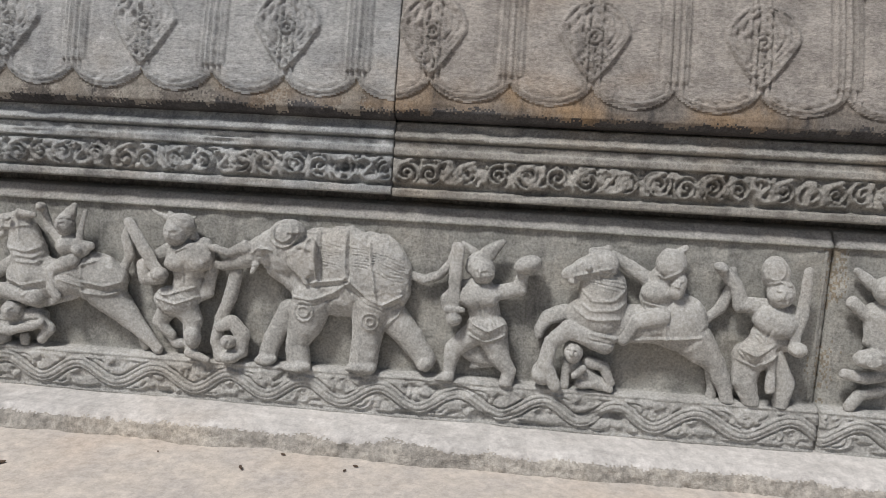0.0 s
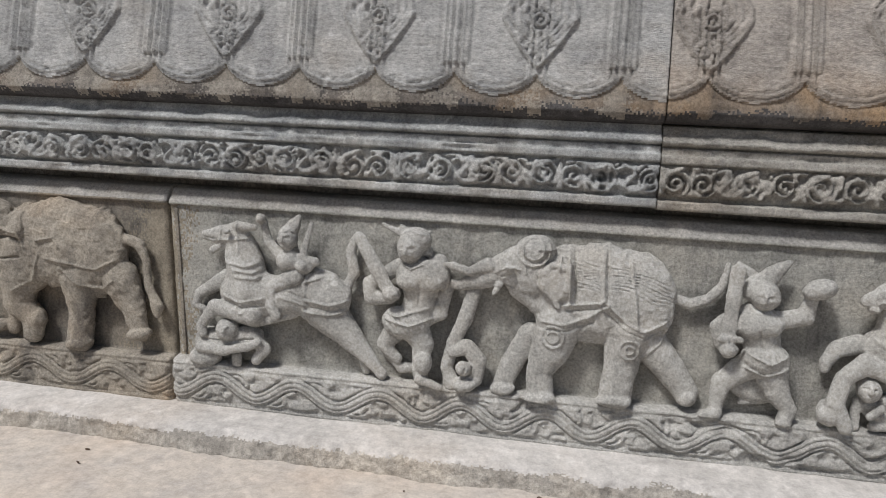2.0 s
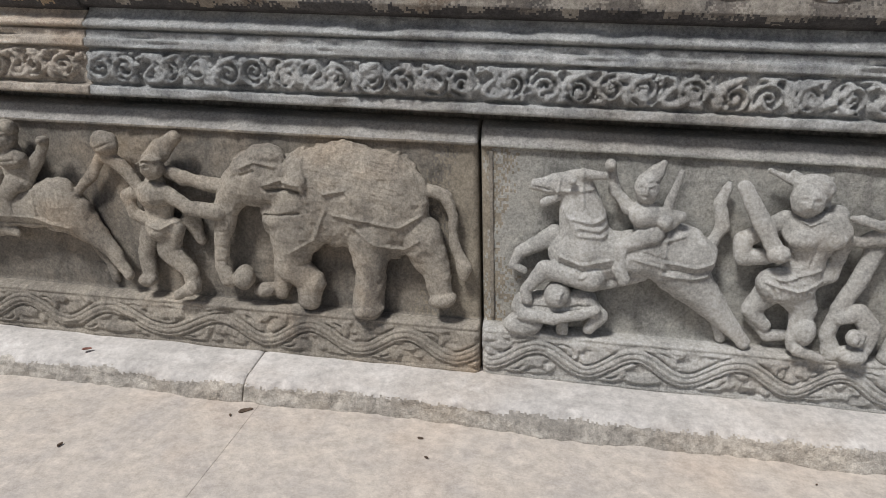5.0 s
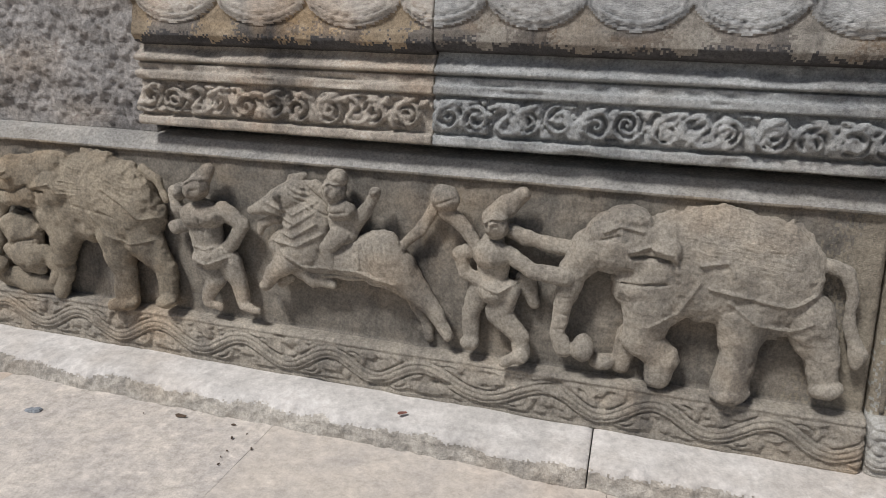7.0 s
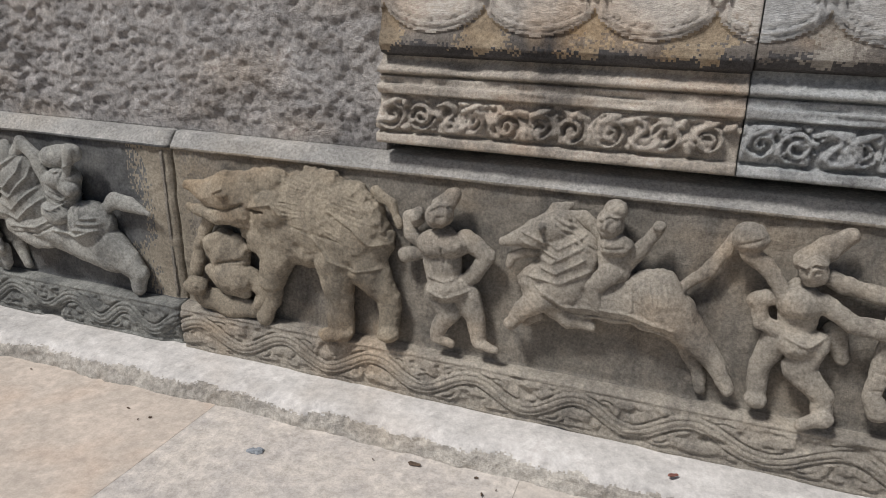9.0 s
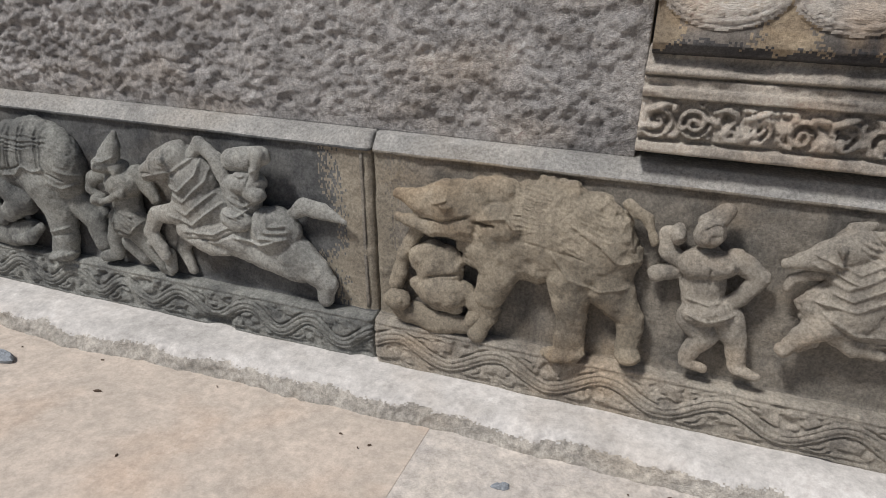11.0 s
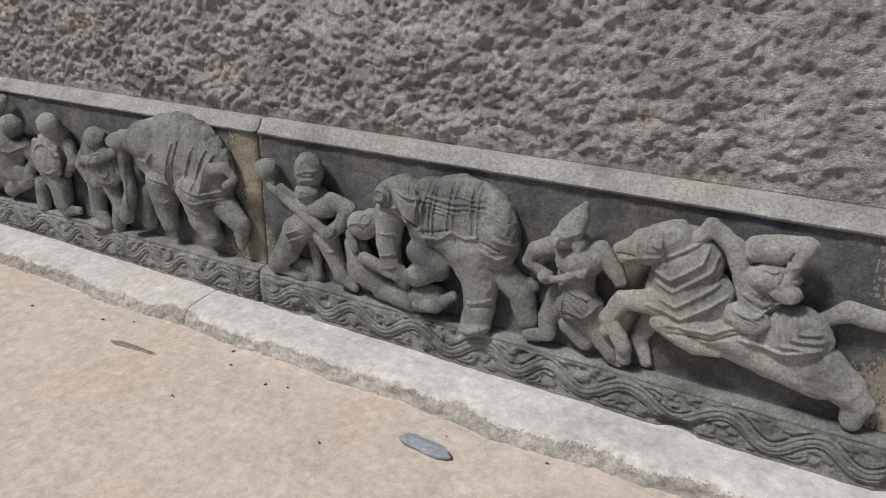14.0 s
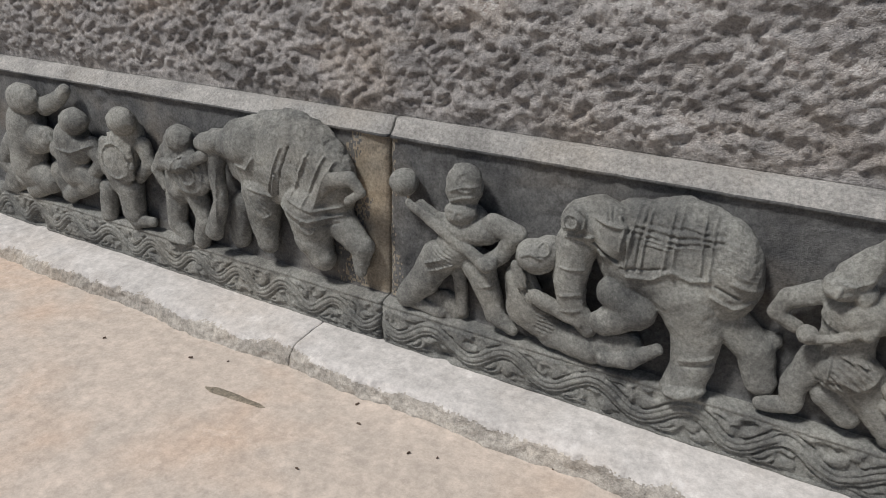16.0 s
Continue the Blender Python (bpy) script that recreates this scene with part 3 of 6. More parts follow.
for a, b in ((-8.6, -5.152), (-5.148, 0.1345), (0.1385, 7.2)):
    X, Y, Z = grid(a, b, 0.007, LEDGE_PROFILE, 0.006)
    front = np.clip((-0.12 - Y) / 0.10, 0, 1)
    Y = Y + front * (0.016 * fbm(X * 3.5, Z * 6, 0 * X, 4) + 0.007 * fbm(X * 30, Y * 30, Z * 30, 2))
    Z = Z + 0.004 * fbm(X * 4, Y * 9, 0 * X + 3, 3) - front * 0.010 * np.clip(fbm(X * 7, 0 * X + 1, 0 * X, 3), 0, 1)
    Y = Y - front * 0.03 * np.clip((-2.4 - X) / 1.5, 0, 1)
    edge = np.minimum(X - X[0], X[-1] - X)
    Z = Z - 0.006 * np.exp(-(edge / 0.012) ** 2)
    me = mesh_from("ledge_stone", *solid(X, Y, Z, 0.0), M_LEDGE)
    # front face below the rounded edge in a darker tone, its border ragged
    fascia_mat(me, -1, 0.055, M_LEDGE_EDGE, 0.012)
    part("ledge_stone", me, kerb)

# ground to the horizon, paved near the wall
g = box("ground", (-400, -600, -0.4), (400, 600, -0.03), M_FLOOR)
tagged(g, "pale paved temple courtyard ground", "ground", kind="structure")
paving = tagged(new("pavement"), "smooth pale pinkish stone paving along the wall", "paving", kind="structure")
y0 = -0.20
for row, (depth, cuts) in enumerate(((1.75, (-8.6, -2.05, -0.925, 0.20, 7.2)), (1.4, (-8.6, -4.2, -0.6, 3.4, 7.2)), (1.4, (-8.6, -2.8, 1.9, 7.2)))):
    y1 = y0 - depth
    for x, xe in zip(cuts[:-1], cuts[1:]):
        w = xe - x
        seam = 0.0006
        n, m = 60, 24
        u, v = np.meshgrid(np.linspace(0, 1, n), np.linspace(0, 1, m), indexing="ij")
        X, Yp = x + seam + u * (w - 2 * seam), y1 + 0.0004 + v * (depth - 0.0008)
        edge = np.minimum(np.minimum(u, 1 - u) * w, np.minimum(v, 1 - v) * depth)
        Zp = 0.0 + 0.003 * fbm(X * 2.2, Yp * 2.2, 0 * X, 3) + 0.001 * fbm(X * 9, Yp * 9, 0 * X, 2)
        vt, q = sheet(X, Yp, Zp)
        rim = np.concatenate([np.arange(n) * m, (n - 1) * m + np.arange(1, m), (np.arange(n)[::-1] * m + m - 1)[1:], np.arange(m)[::-1][1:-1]])
        top, low = vt[rim].copy(), vt[rim].copy()
        low[:, 2] = -0.06
        k, e = len(vt), len(rim)
        r = np.arange(e)
        side = np.stack([k + r, k + e + r, k + e + np.roll(r, -1), k + np.roll(r, -1)], -1)
        part("paving_slab", mesh_from("paving_slab", np.concatenate([vt, top, low]), np.concatenate([q, side]), M_PEACH if xe < -2 else M_FLOOR_GREY if row == 0 and x < -1.9 else M_FLOOR), paving)
    y0 = y1


# ---- the carved figures ----
def carved(c, name, mat, label, group, wear=0.0030):
    """One figure of the frieze, standing out of its panel in a single piece of stone."""
    return tagged(c.build(name, mat, wear=wear), label, "relief", group)


# grey panel: horse with bridle, collars and harness
c = Clay()
c.lump((1.242, 0.546), (0.121, 0.103), 0.045, 0.065, 5)
c.limb([(1.200, 0.555), (1.341, 0.551), (1.459, 0.569), (1.543, 0.561)], (0.082, 0.077, 0.084, 0.087), 0.05)
c.lump((1.512, 0.565), (0.120, 0.103), 0.05, 0.068, -10)
c.limb([(1.226, 0.569), (1.214, 0.663), (1.192, 0.745)], (0.085, 0.073, 0.058), 0.06)
c.limb([(1.189, 0.777), (1.120, 0.769), (1.060, 0.765)], (0.045, 0.036, 0.018), 0.07)
c.limb([(1.131, 0.736), (1.088, 0.708)], (0.020, 0.013), 0.07)
c.limb([(1.535, 0.508), (1.633, 0.414), (1.716, 0.332), (1.754, 0.289)], (0.080, 0.049, 0.026, 0.024), 0.05)
c.limb([(1.593, 0.441), (1.671, 0.362), (1.691, 0.288)], (0.037, 0.026, 0.017), 0.02)
c.limb([(1.130, 0.601), (1.024, 0.532), (1.003, 0.487), (1.041, 0.470)], (0.032, 0.021, 0.015, 0.015), 0.04)
c.limb([(1.255, 0.479), (1.106, 0.495), (1.053, 0.419), (1.058, 0.387)], (0.044, 0.030, 0.019, 0.019), 0.075)
c.limb([(1.155, 0.463), (1.264, 0.443), (1.414, 0.485)], (0.022, 0.020, 0.016), 0.07)
c.limb([(1.608, 0.601), (1.637, 0.661), (1.622, 0.738), (1.638, 0.795)], (0.020, 0.021, 0.021, 0.012), 0.045)
c.limb([(1.199, 0.810), (1.263, 0.808)], (0.018, 0.012), 0.08)
c.lump((1.168, 0.790), (0.012, 0.010), 0.105, 0.012, 4)
c.line([(1.133, 0.814), (1.125, 0.719)], 0.0060, 0.0070)
c.line([(1.125, 0.752), (1.286, 0.771)], 0.0060, 0.0070)
c.line([(1.197, 0.822), (1.208, 0.717)], 0.0060, 0.0070)
c.line([(1.130, 0.726), (1.166, 0.673), (1.241, 0.662), (1.304, 0.687)], 0.0060, 0.0070)
c.line([(1.151, 0.692), (1.190, 0.646), (1.262, 0.639), (1.308, 0.663)], 0.0060, 0.0070)
c.line([(1.160, 0.672), (1.199, 0.621), (1.273, 0.619), (1.317, 0.643)], 0.0050, 0.0070)
c.line([(1.152, 0.546), (1.221, 0.525), (1.310, 0.547)], 0.0060, 0.0070)
c.line([(1.156, 0.522), (1.225, 0.502), (1.317, 0.522)], -0.0040, 0.0070)
c.line([(1.474, 0.556), (1.568, 0.543), (1.659, 0.571)], 0.0060, 0.0070)
c.line([(1.471, 0.510), (1.569, 0.506), (1.661, 0.530)], 0.0060, 0.0070)
c.line([(1.485, 0.532), (1.579, 0.523), (1.656, 0.548)], -0.0040, 0.0050)
c.line([(1.471, 0.659), (1.465, 0.514)], 0.0040, 0.0070)
c.line([(1.369, 0.558), (1.474, 0.535)], 0.0040, 0.0050)
c.line([(1.390, 0.580), (1.495, 0.558)], -0.0030, 0.0050)
c.ring((1.221, 0.500), 0.017, 0.0060, 0.0040)
c.line([(1.452, 0.616), (1.523, 0.642)], 0.0040, 0.0070)
c.line([(1.048, 0.761), (1.102, 0.755)], -0.0050, 0.0040)
carved(c, "carved_horse", M_GREY, "grey granite leaping horse relief with bridle and collars", "carved horses")

# its rider
c = Clay()
c.lump((1.392, 0.776), (0.038, 0.043), 0.08, 0.045, 4)
c.limb([(1.394, 0.796), (1.414, 0.824), (1.434, 0.855)], (0.034, 0.026, 0.012), 0.075)
c.limb([(1.396, 0.740), (1.403, 0.689), (1.408, 0.643)], (0.027, 0.043, 0.036), 0.065)
c.lump((1.403, 0.694), (0.054, 0.044), 0.07, 0.045, 4)
c.limb([(1.353, 0.705), (1.303, 0.759), (1.285, 0.828)], (0.023, 0.018, 0.014), 0.06)
c.lump((1.280, 0.840), (0.018, 0.020), 0.06, 0.03, 4)
c.limb([(1.449, 0.705), (1.501, 0.699), (1.466, 0.672)], (0.021, 0.019, 0.020), 0.085)
c.lump((1.453, 0.680), (0.024, 0.024), 0.09, 0.03, 4)
c.limb([(1.447, 0.671), (1.462, 0.738), (1.486, 0.836)], (0.016, 0.016, 0.012), 0.09, 0.5)
c.limb([(1.426, 0.636), (1.338, 0.592), (1.335, 0.520), (1.355, 0.484)], (0.034, 0.025, 0.022, 0.020), 0.085)
c.face((1.390, 0.779), 0.90)
c.line([(1.360, 0.793), (1.406, 0.812), (1.443, 0.798)], 0.0030, 0.0050)
c.line([(1.302, 0.789), (1.334, 0.740)], -0.0040, 0.0040)
carved(c, "carved_rider", M_GREY, "grey granite rider relief with tall crown and sword", "carved riders")

# trampled figure under the hooves
c = Clay()
c.lump((1.153, 0.410), (0.042, 0.042), 0.065, 0.05, 5)
c.limb([(1.066, 0.346), (1.178, 0.367), (1.244, 0.384)], (0.058, 0.049, 0.042), 0.045)
c.limb([(1.049, 0.333), (1.149, 0.327), (1.236, 0.350), (1.280, 0.369)], (0.021, 0.019, 0.019, 0.017), 0.08)
c.limb([(1.254, 0.381), (1.298, 0.342), (1.266, 0.295)], (0.032, 0.024, 0.021), 0.07)
c.lump((1.053, 0.288), (0.065, 0.047), 0.04, 0.05, 5)
c.limb([(1.181, 0.292), (1.181, 0.259)], (0.023, 0.017), 0.05)
c.face((1.163, 0.416), 0.70)
c.line([(1.047, 0.367), (1.157, 0.360), (1.265, 0.380)], -0.0050, 0.0050)
carved(c, "trampled_figure", M_GREY, "grey granite figure relief crouched under a horse", "trampled figures")

# swordsman with plumed hair
c = Clay()
c.lump((1.853, 0.776), (0.049, 0.055), 0.08, 0.055, 4)
c.lump((1.870, 0.804), (0.057, 0.048), 0.07, 0.05, 4)
c.limb([(1.843, 0.813), (1.798, 0.829), (1.745, 0.850)], (0.015, 0.012, 0.007), 0.06)
c.limb([(1.832, 0.830), (1.811, 0.846)], (0.014, 0.009), 0.06)
c.limb([(1.887, 0.821), (1.918, 0.835)], (0.014, 0.008), 0.07)
c.limb([(1.895, 0.774), (1.916, 0.756)], (0.024, 0.015), 0.06)
c.lump((1.901, 0.675), (0.099, 0.066), 0.065, 0.055, 4)
c.limb([(1.868, 0.712), (1.895, 0.653), (1.891, 0.581), (1.878, 0.523)], (0.045, 0.076, 0.058, 0.067), 0.06)
c.lump((1.855, 0.661), (0.042, 0.035), 0.095, 0.028, 4)
c.lump((1.938, 0.666), (0.041, 0.035), 0.09, 0.028, 4)
c.limb([(1.812, 0.702), (1.701, 0.628), (1.708, 0.577), (1.777, 0.582)], (0.028, 0.026, 0.028, 0.026), 0.06)
c.lump((1.793, 0.607), (0.033, 0.027), 0.1, 0.035, 5)
c.limb([(1.790, 0.605), (1.729, 0.708), (1.669, 0.803)], (0.023, 0.028, 0.022), 0.095, 0.5)
c.line([(1.782, 0.622), (1.683, 0.791)], -0.0040, 0.0040)
c.limb([(1.951, 0.718), (1.985, 0.630), (1.968, 0.537), (1.910, 0.501)], (0.039, 0.028, 0.024, 0.025), 0.06)
c.lump((1.843, 0.499), (0.089, 0.060), 0.06, 0.055, -5)
c.limb([(1.871, 0.489), (1.909, 0.424), (1.905, 0.336), (1.908, 0.294)], (0.063, 0.041, 0.029, 0.025), 0.07)
c.limb([(1.909, 0.293), (1.979, 0.271)], (0.023, 0.016), 0.08)
c.lump((1.919, 0.358), (0.031, 0.048), 0.07, 0.04, 5)
c.limb([(1.801, 0.456), (1.762, 0.403), (1.813, 0.351)], (0.045, 0.029, 0.020), 0.045)
c.limb([(1.767, 0.370), (1.827, 0.315), (1.910, 0.319)], (0.016, 0.020, 0.016), 0.03)
c.face((1.847, 0.771), 1.15)
c.line([(1.805, 0.819), (1.857, 0.842), (1.910, 0.826)], 0.0040, 0.0050)
c.line([(1.762, 0.539), (1.823, 0.528), (1.931, 0.563)], 0.0050, 0.0050)
c.line([(1.773, 0.515), (1.864, 0.497), (1.943, 0.524)], 0.0050, 0.0050)
c.line([(1.976, 0.627), (1.953, 0.622)], -0.0040, 0.0040)
c.line([(1.813, 0.725), (1.864, 0.704), (1.912, 0.728)], 0.0040, 0.0040)
c.line([(1.896, 0.651), (1.893, 0.570)], -0.0040, 0.0050)
c.hatch((1.854, 0.506), (0.090, 0.051), 30, 0.0140, 0.0020)
carved(c, "carved_warrior", M_GREY, "grey granite swordsman relief with plumed hair gripping a trunk", "carved warriors")

# caparisoned elephant with raised trunk
c = Clay()
c.lump((2.525, 0.658), (0.223, 0.179), 0.035, 0.09, -1)
c.lump((2.657, 0.649), (0.127, 0.168), 0.035, 0.088, 5)
c.lump((2.420, 0.659), (0.136, 0.164), 0.035, 0.085, 5)
c.lump((2.282, 0.728), (0.113, 0.095), 0.055, 0.068, 4)
c.lump((2.296, 0.796), (0.073, 0.056), 0.055, 0.06, 4)
c.limb([(2.265, 0.661), (2.308, 0.605)], (0.057, 0.034), 0.055)
c.limb([(2.229, 0.746), (2.136, 0.696), (2.041, 0.653), (1.988, 0.658)], (0.063, 0.044, 0.022, 0.015), 0.07)
c.limb([(2.134, 0.735), (2.068, 0.708), (2.012, 0.724), (1.984, 0.728)], (0.027, 0.015, 0.014, 0.008), 0.08)
c.limb([(2.177, 0.673), (2.160, 0.638)], (0.015, 0.008), 0.08)
c.lump((2.369, 0.704), (0.059, 0.071), 0.1, 0.025, 4)
c.limb([(2.332, 0.727), (2.352, 0.757), (2.413, 0.748), (2.407, 0.675)], (0.010, 0.010, 0.011, 0.010), 0.115)
c.limb([(2.357, 0.668), (2.384, 0.615)], (0.023, 0.010), 0.1)
c.lump((2.201, 0.733), (0.013, 0.009), 0.12, 0.012, 4)
c.limb([(2.399, 0.552), (2.370, 0.438), (2.339, 0.363), (2.347, 0.265)], (0.084, 0.068, 0.047, 0.049), 0.055)
c.limb([(2.295, 0.488), (2.233, 0.363), (2.207, 0.282)], (0.042, 0.040, 0.037), 0.025)
c.limb([(2.633, 0.532), (2.620, 0.421), (2.608, 0.293)], (0.083, 0.060, 0.056), 0.055)
c.limb([(2.712, 0.492), (2.790, 0.409), (2.851, 0.329)], (0.063, 0.053, 0.042), 0.03)
c.lump((2.852, 0.315), (0.036, 0.031), 0.035, 0.04, 6)
c.lump((2.604, 0.288), (0.062, 0.024), 0.06, 0.05, 6)
c.lump((2.342, 0.267), (0.060, 0.024), 0.06, 0.05, 6)
c.lump((2.207, 0.279), (0.046, 0.024), 0.04, 0.04, 6)
c.limb([(2.774, 0.665), (2.831, 0.647), (2.892, 0.671), (2.932, 0.717), (2.944, 0.794)], (0.018, 0.018, 0.018, 0.016, 0.011), 0.04)
c.line([(2.413, 0.797), (2.424, 0.624)], 0.0070, 0.0070)
c.line([(2.431, 0.812), (2.444, 0.626)], -0.0050, 0.0050)
c.line([(2.384, 0.786), (2.380, 0.747)], 0.0050, 0.0070)
c.line([(2.527, 0.825), (2.537, 0.644)], 0.0070, 0.0070)
c.line([(2.542, 0.820), (2.552, 0.645)], -0.0050, 0.0050)
c.line([(2.622, 0.784), (2.659, 0.557)], 0.0060, 0.0070)
c.line([(2.402, 0.617), (2.545, 0.640), (2.621, 0.573), (2.682, 0.547), (2.754, 0.584)], 0.0060, 0.0060)
c.line([(2.404, 0.597), (2.532, 0.618), (2.613, 0.549), (2.685, 0.524), (2.750, 0.557)], -0.0040, 0.0050)
c.line([(2.309, 0.556), (2.414, 0.551), (2.495, 0.585), (2.543, 0.625)], 0.0080, 0.0080)
c.line([(2.311, 0.530), (2.416, 0.527), (2.511, 0.567)], -0.0040, 0.0050)
c.ring((2.542, 0.634), 0.015, 0.0080, 0.0050)
c.ring((2.375, 0.502), 0.039, 0.0060, 0.0050)
c.ring((2.375, 0.502), 0.021, 0.0050, 0.0050)
c.ring((2.638, 0.480), 0.034, 0.0060, 0.0050)
c.ring((2.638, 0.480), 0.015, 0.0060, 0.0050)
c.line([(2.762, 0.566), (2.741, 0.506), (2.675, 0.440)], 0.0050, 0.0050)
c.ring((2.289, 0.808), 0.038, 0.0050, 0.0050)
c.ring((2.289, 0.808), 0.060, 0.0060, 0.0050)
c.line([(2.164, 0.715), (2.200, 0.743), (2.248, 0.733)], 0.0050, 0.0050)
c.line([(2.184, 0.701), (2.230, 0.716)], -0.0040, 0.0040)
c.line([(2.250, 0.834), (2.268, 0.719)], 0.0040, 0.0050)
c.line([(2.308, 0.809), (2.410, 0.807)], 0.0050, 0.0050)
c.line([(2.130, 0.654), (2.225, 0.667)], -0.0050, 0.0040)
c.hatch((2.482, 0.726), (0.058, 0.087), 80, 0.0110, 0.0020)
c.hatch((2.588, 0.725), (0.050, 0.086), 80, 0.0110, 0.0022)
c.hatch((2.694, 0.695), (0.053, 0.105), 70, 0.0120, 0.0018)
c.line([(2.069, 0.694), (2.081, 0.671)], -0.0030, 0.0040)
c.line([(2.117, 0.708), (2.128, 0.679)], -0.0030, 0.0040)
carved(c, "carved_elephant", M_GREY, "grey granite caparisoned elephant relief with raised trunk", "carved elephants")

# coiled trunk below it
c = Clay()
c.limb([(2.081, 0.625), (2.063, 0.536), (2.020, 0.429), (2.001, 0.339), (2.025, 0.273)], (0.029, 0.028, 0.026, 0.025, 0.030), 0.05)
c.limb([(2.023, 0.404), (2.075, 0.426), (2.117, 0.376), (2.105, 0.307), (2.054, 0.281)], (0.025, 0.030, 0.030, 0.028, 0.028), 0.065)
c.lump((2.067, 0.351), (0.027, 0.028), 0.08, 0.03, 6)
c.lump((2.075, 0.287), (0.042, 0.024), 0.075, 0.04, 6)
c.line([(2.050, 0.380), (2.077, 0.362), (2.064, 0.330)], -0.0060, 0.0050)
c.ring((2.072, 0.345), 0.032, 0.0050, 0.0040)
carved(c, "carved_coil", M_GREY, "grey granite coiled trunk relief under the elephant", "carved beasts")

# warrior with slanting crest and blade
c = Clay()
c.lump((3.058, 0.705), (0.047, 0.050), 0.075, 0.05, 4)
c.limb([(3.033, 0.719), (3.081, 0.772), (3.129, 0.817)], (0.045, 0.032, 0.012), 0.065)
c.limb([(2.976, 0.800), (3.031, 0.761)], (0.011, 0.018), 0.04)
c.lump((3.051, 0.608), (0.083, 0.057), 0.065, 0.05, 4)
c.limb([(3.050, 0.628), (3.069, 0.555), (3.086, 0.492)], (0.058, 0.062, 0.055), 0.06)
c.lump((3.024, 0.596), (0.033, 0.030), 0.09, 0.026, 4)
c.lump((3.085, 0.605), (0.033, 0.030), 0.09, 0.026, 4)
c.limb([(2.993, 0.639), (2.927, 0.583), (2.952, 0.520)], (0.027, 0.026, 0.026), 0.06)
c.lump((2.959, 0.514), (0.030, 0.029), 0.09, 0.035, 4)
c.limb([(2.952, 0.527), (2.961, 0.784)], (0.023, 0.027), 0.09, 0.45)
c.line([(2.956, 0.544), (2.959, 0.775)], -0.0040, 0.0040)
c.limb([(2.930, 0.553), (2.992, 0.553)], (0.011, 0.011), 0.1)
c.limb([(3.098, 0.618), (3.199, 0.638), (3.213, 0.704)], (0.034, 0.029, 0.023), 0.065)
c.lump((3.229, 0.741), (0.054, 0.034), 0.07, 0.045, 19)
c.line([(3.196, 0.698), (3.232, 0.692)], 0.0040, 0.0040)
c.lump((3.087, 0.487), (0.080, 0.058), 0.06, 0.052, -6)
c.limb([(3.041, 0.454), (2.961, 0.389), (2.949, 0.300)], (0.049, 0.035, 0.024), 0.055)
c.limb([(2.943, 0.274), (2.912, 0.255)], (0.028, 0.022), 0.065)
c.limb([(3.110, 0.456), (3.136, 0.378), (3.182, 0.317), (3.174, 0.261)], (0.060, 0.042, 0.027, 0.026), 0.065)
c.limb([(3.173, 0.263), (3.160, 0.240)], (0.027, 0.022), 0.07)
c.lump((3.069, 0.366), (0.085, 0.047), 0.02, 0.03, -11)
c.limb([(3.040, 0.314), (3.135, 0.333)], (0.013, 0.013), 0.025)
c.face((3.050, 0.698), 1.00)
c.line([(3.026, 0.507), (3.090, 0.480), (3.159, 0.511)], 0.0050, 0.0050)
c.line([(3.019, 0.457), (3.083, 0.433), (3.163, 0.465)], 0.0050, 0.0050)
c.hatch((3.086, 0.476), (0.078, 0.038), 25, 0.0130, 0.0020)
c.line([(3.052, 0.583), (3.071, 0.521)], -0.0040, 0.0050)
carved(c, "carved_warrior", M_GREY, "grey granite warrior relief with slanting crest and blade", "carved warriors")

# second leaping horse of the grey panel
c = Clay()
c.lump((3.507, 0.555), (0.125, 0.091), 0.05, 0.07, -6)
c.limb([(3.528, 0.535), (3.678, 0.536), (3.814, 0.558)], (0.078, 0.074, 0.087), 0.05)
c.lump((3.804, 0.557), (0.104, 0.111), 0.05, 0.072, 5)
c.limb([(3.513, 0.568), (3.515, 0.662), (3.483, 0.732)], (0.097, 0.087, 0.066), 0.06)
c.limb([(3.503, 0.757), (3.436, 0.736), (3.374, 0.717)], (0.059, 0.045, 0.023), 0.075)
c.lump((3.397, 0.691), (0.019, 0.016), 0.07, 0.03, 4)
c.limb([(3.471, 0.795), (3.518, 0.818)], (0.024, 0.015), 0.07)
c.limb([(3.869, 0.486), (3.950, 0.409), (3.994, 0.322), (4.012, 0.254)], (0.073, 0.040, 0.028, 0.026), 0.055)
c.limb([(3.940, 0.402), (3.961, 0.296), (3.957, 0.242)], (0.026, 0.019, 0.020), 0.02)
c.limb([(3.380, 0.557), (3.320, 0.538), (3.291, 0.492), (3.289, 0.466)], (0.036, 0.029, 0.024, 0.018), 0.04)
c.limb([(3.529, 0.464), (3.395, 0.504), (3.331, 0.448), (3.318, 0.361), (3.357, 0.283)], (0.044, 0.035, 0.029, 0.031, 0.025), 0.08)
c.lump((3.311, 0.320), (0.043, 0.046), 0.06, 0.045, 5)
c.limb([(3.899, 0.568), (3.952, 0.614), (3.985, 0.699), (3.985, 0.765)], (0.019, 0.021, 0.020, 0.015), 0.04)
c.line([(3.400, 0.753), (3.396, 0.681)], 0.0060, 0.0060)
c.line([(3.394, 0.712), (3.528, 0.752)], 0.0060, 0.0060)
c.line([(3.469, 0.799), (3.493, 0.699)], 0.0060, 0.0060)
c.line([(3.417, 0.673), (3.471, 0.625), (3.549, 0.631), (3.597, 0.675)], 0.0070, 0.0080)
c.line([(3.401, 0.634), (3.464, 0.589), (3.562, 0.597), (3.616, 0.636)], 0.0070, 0.0080)
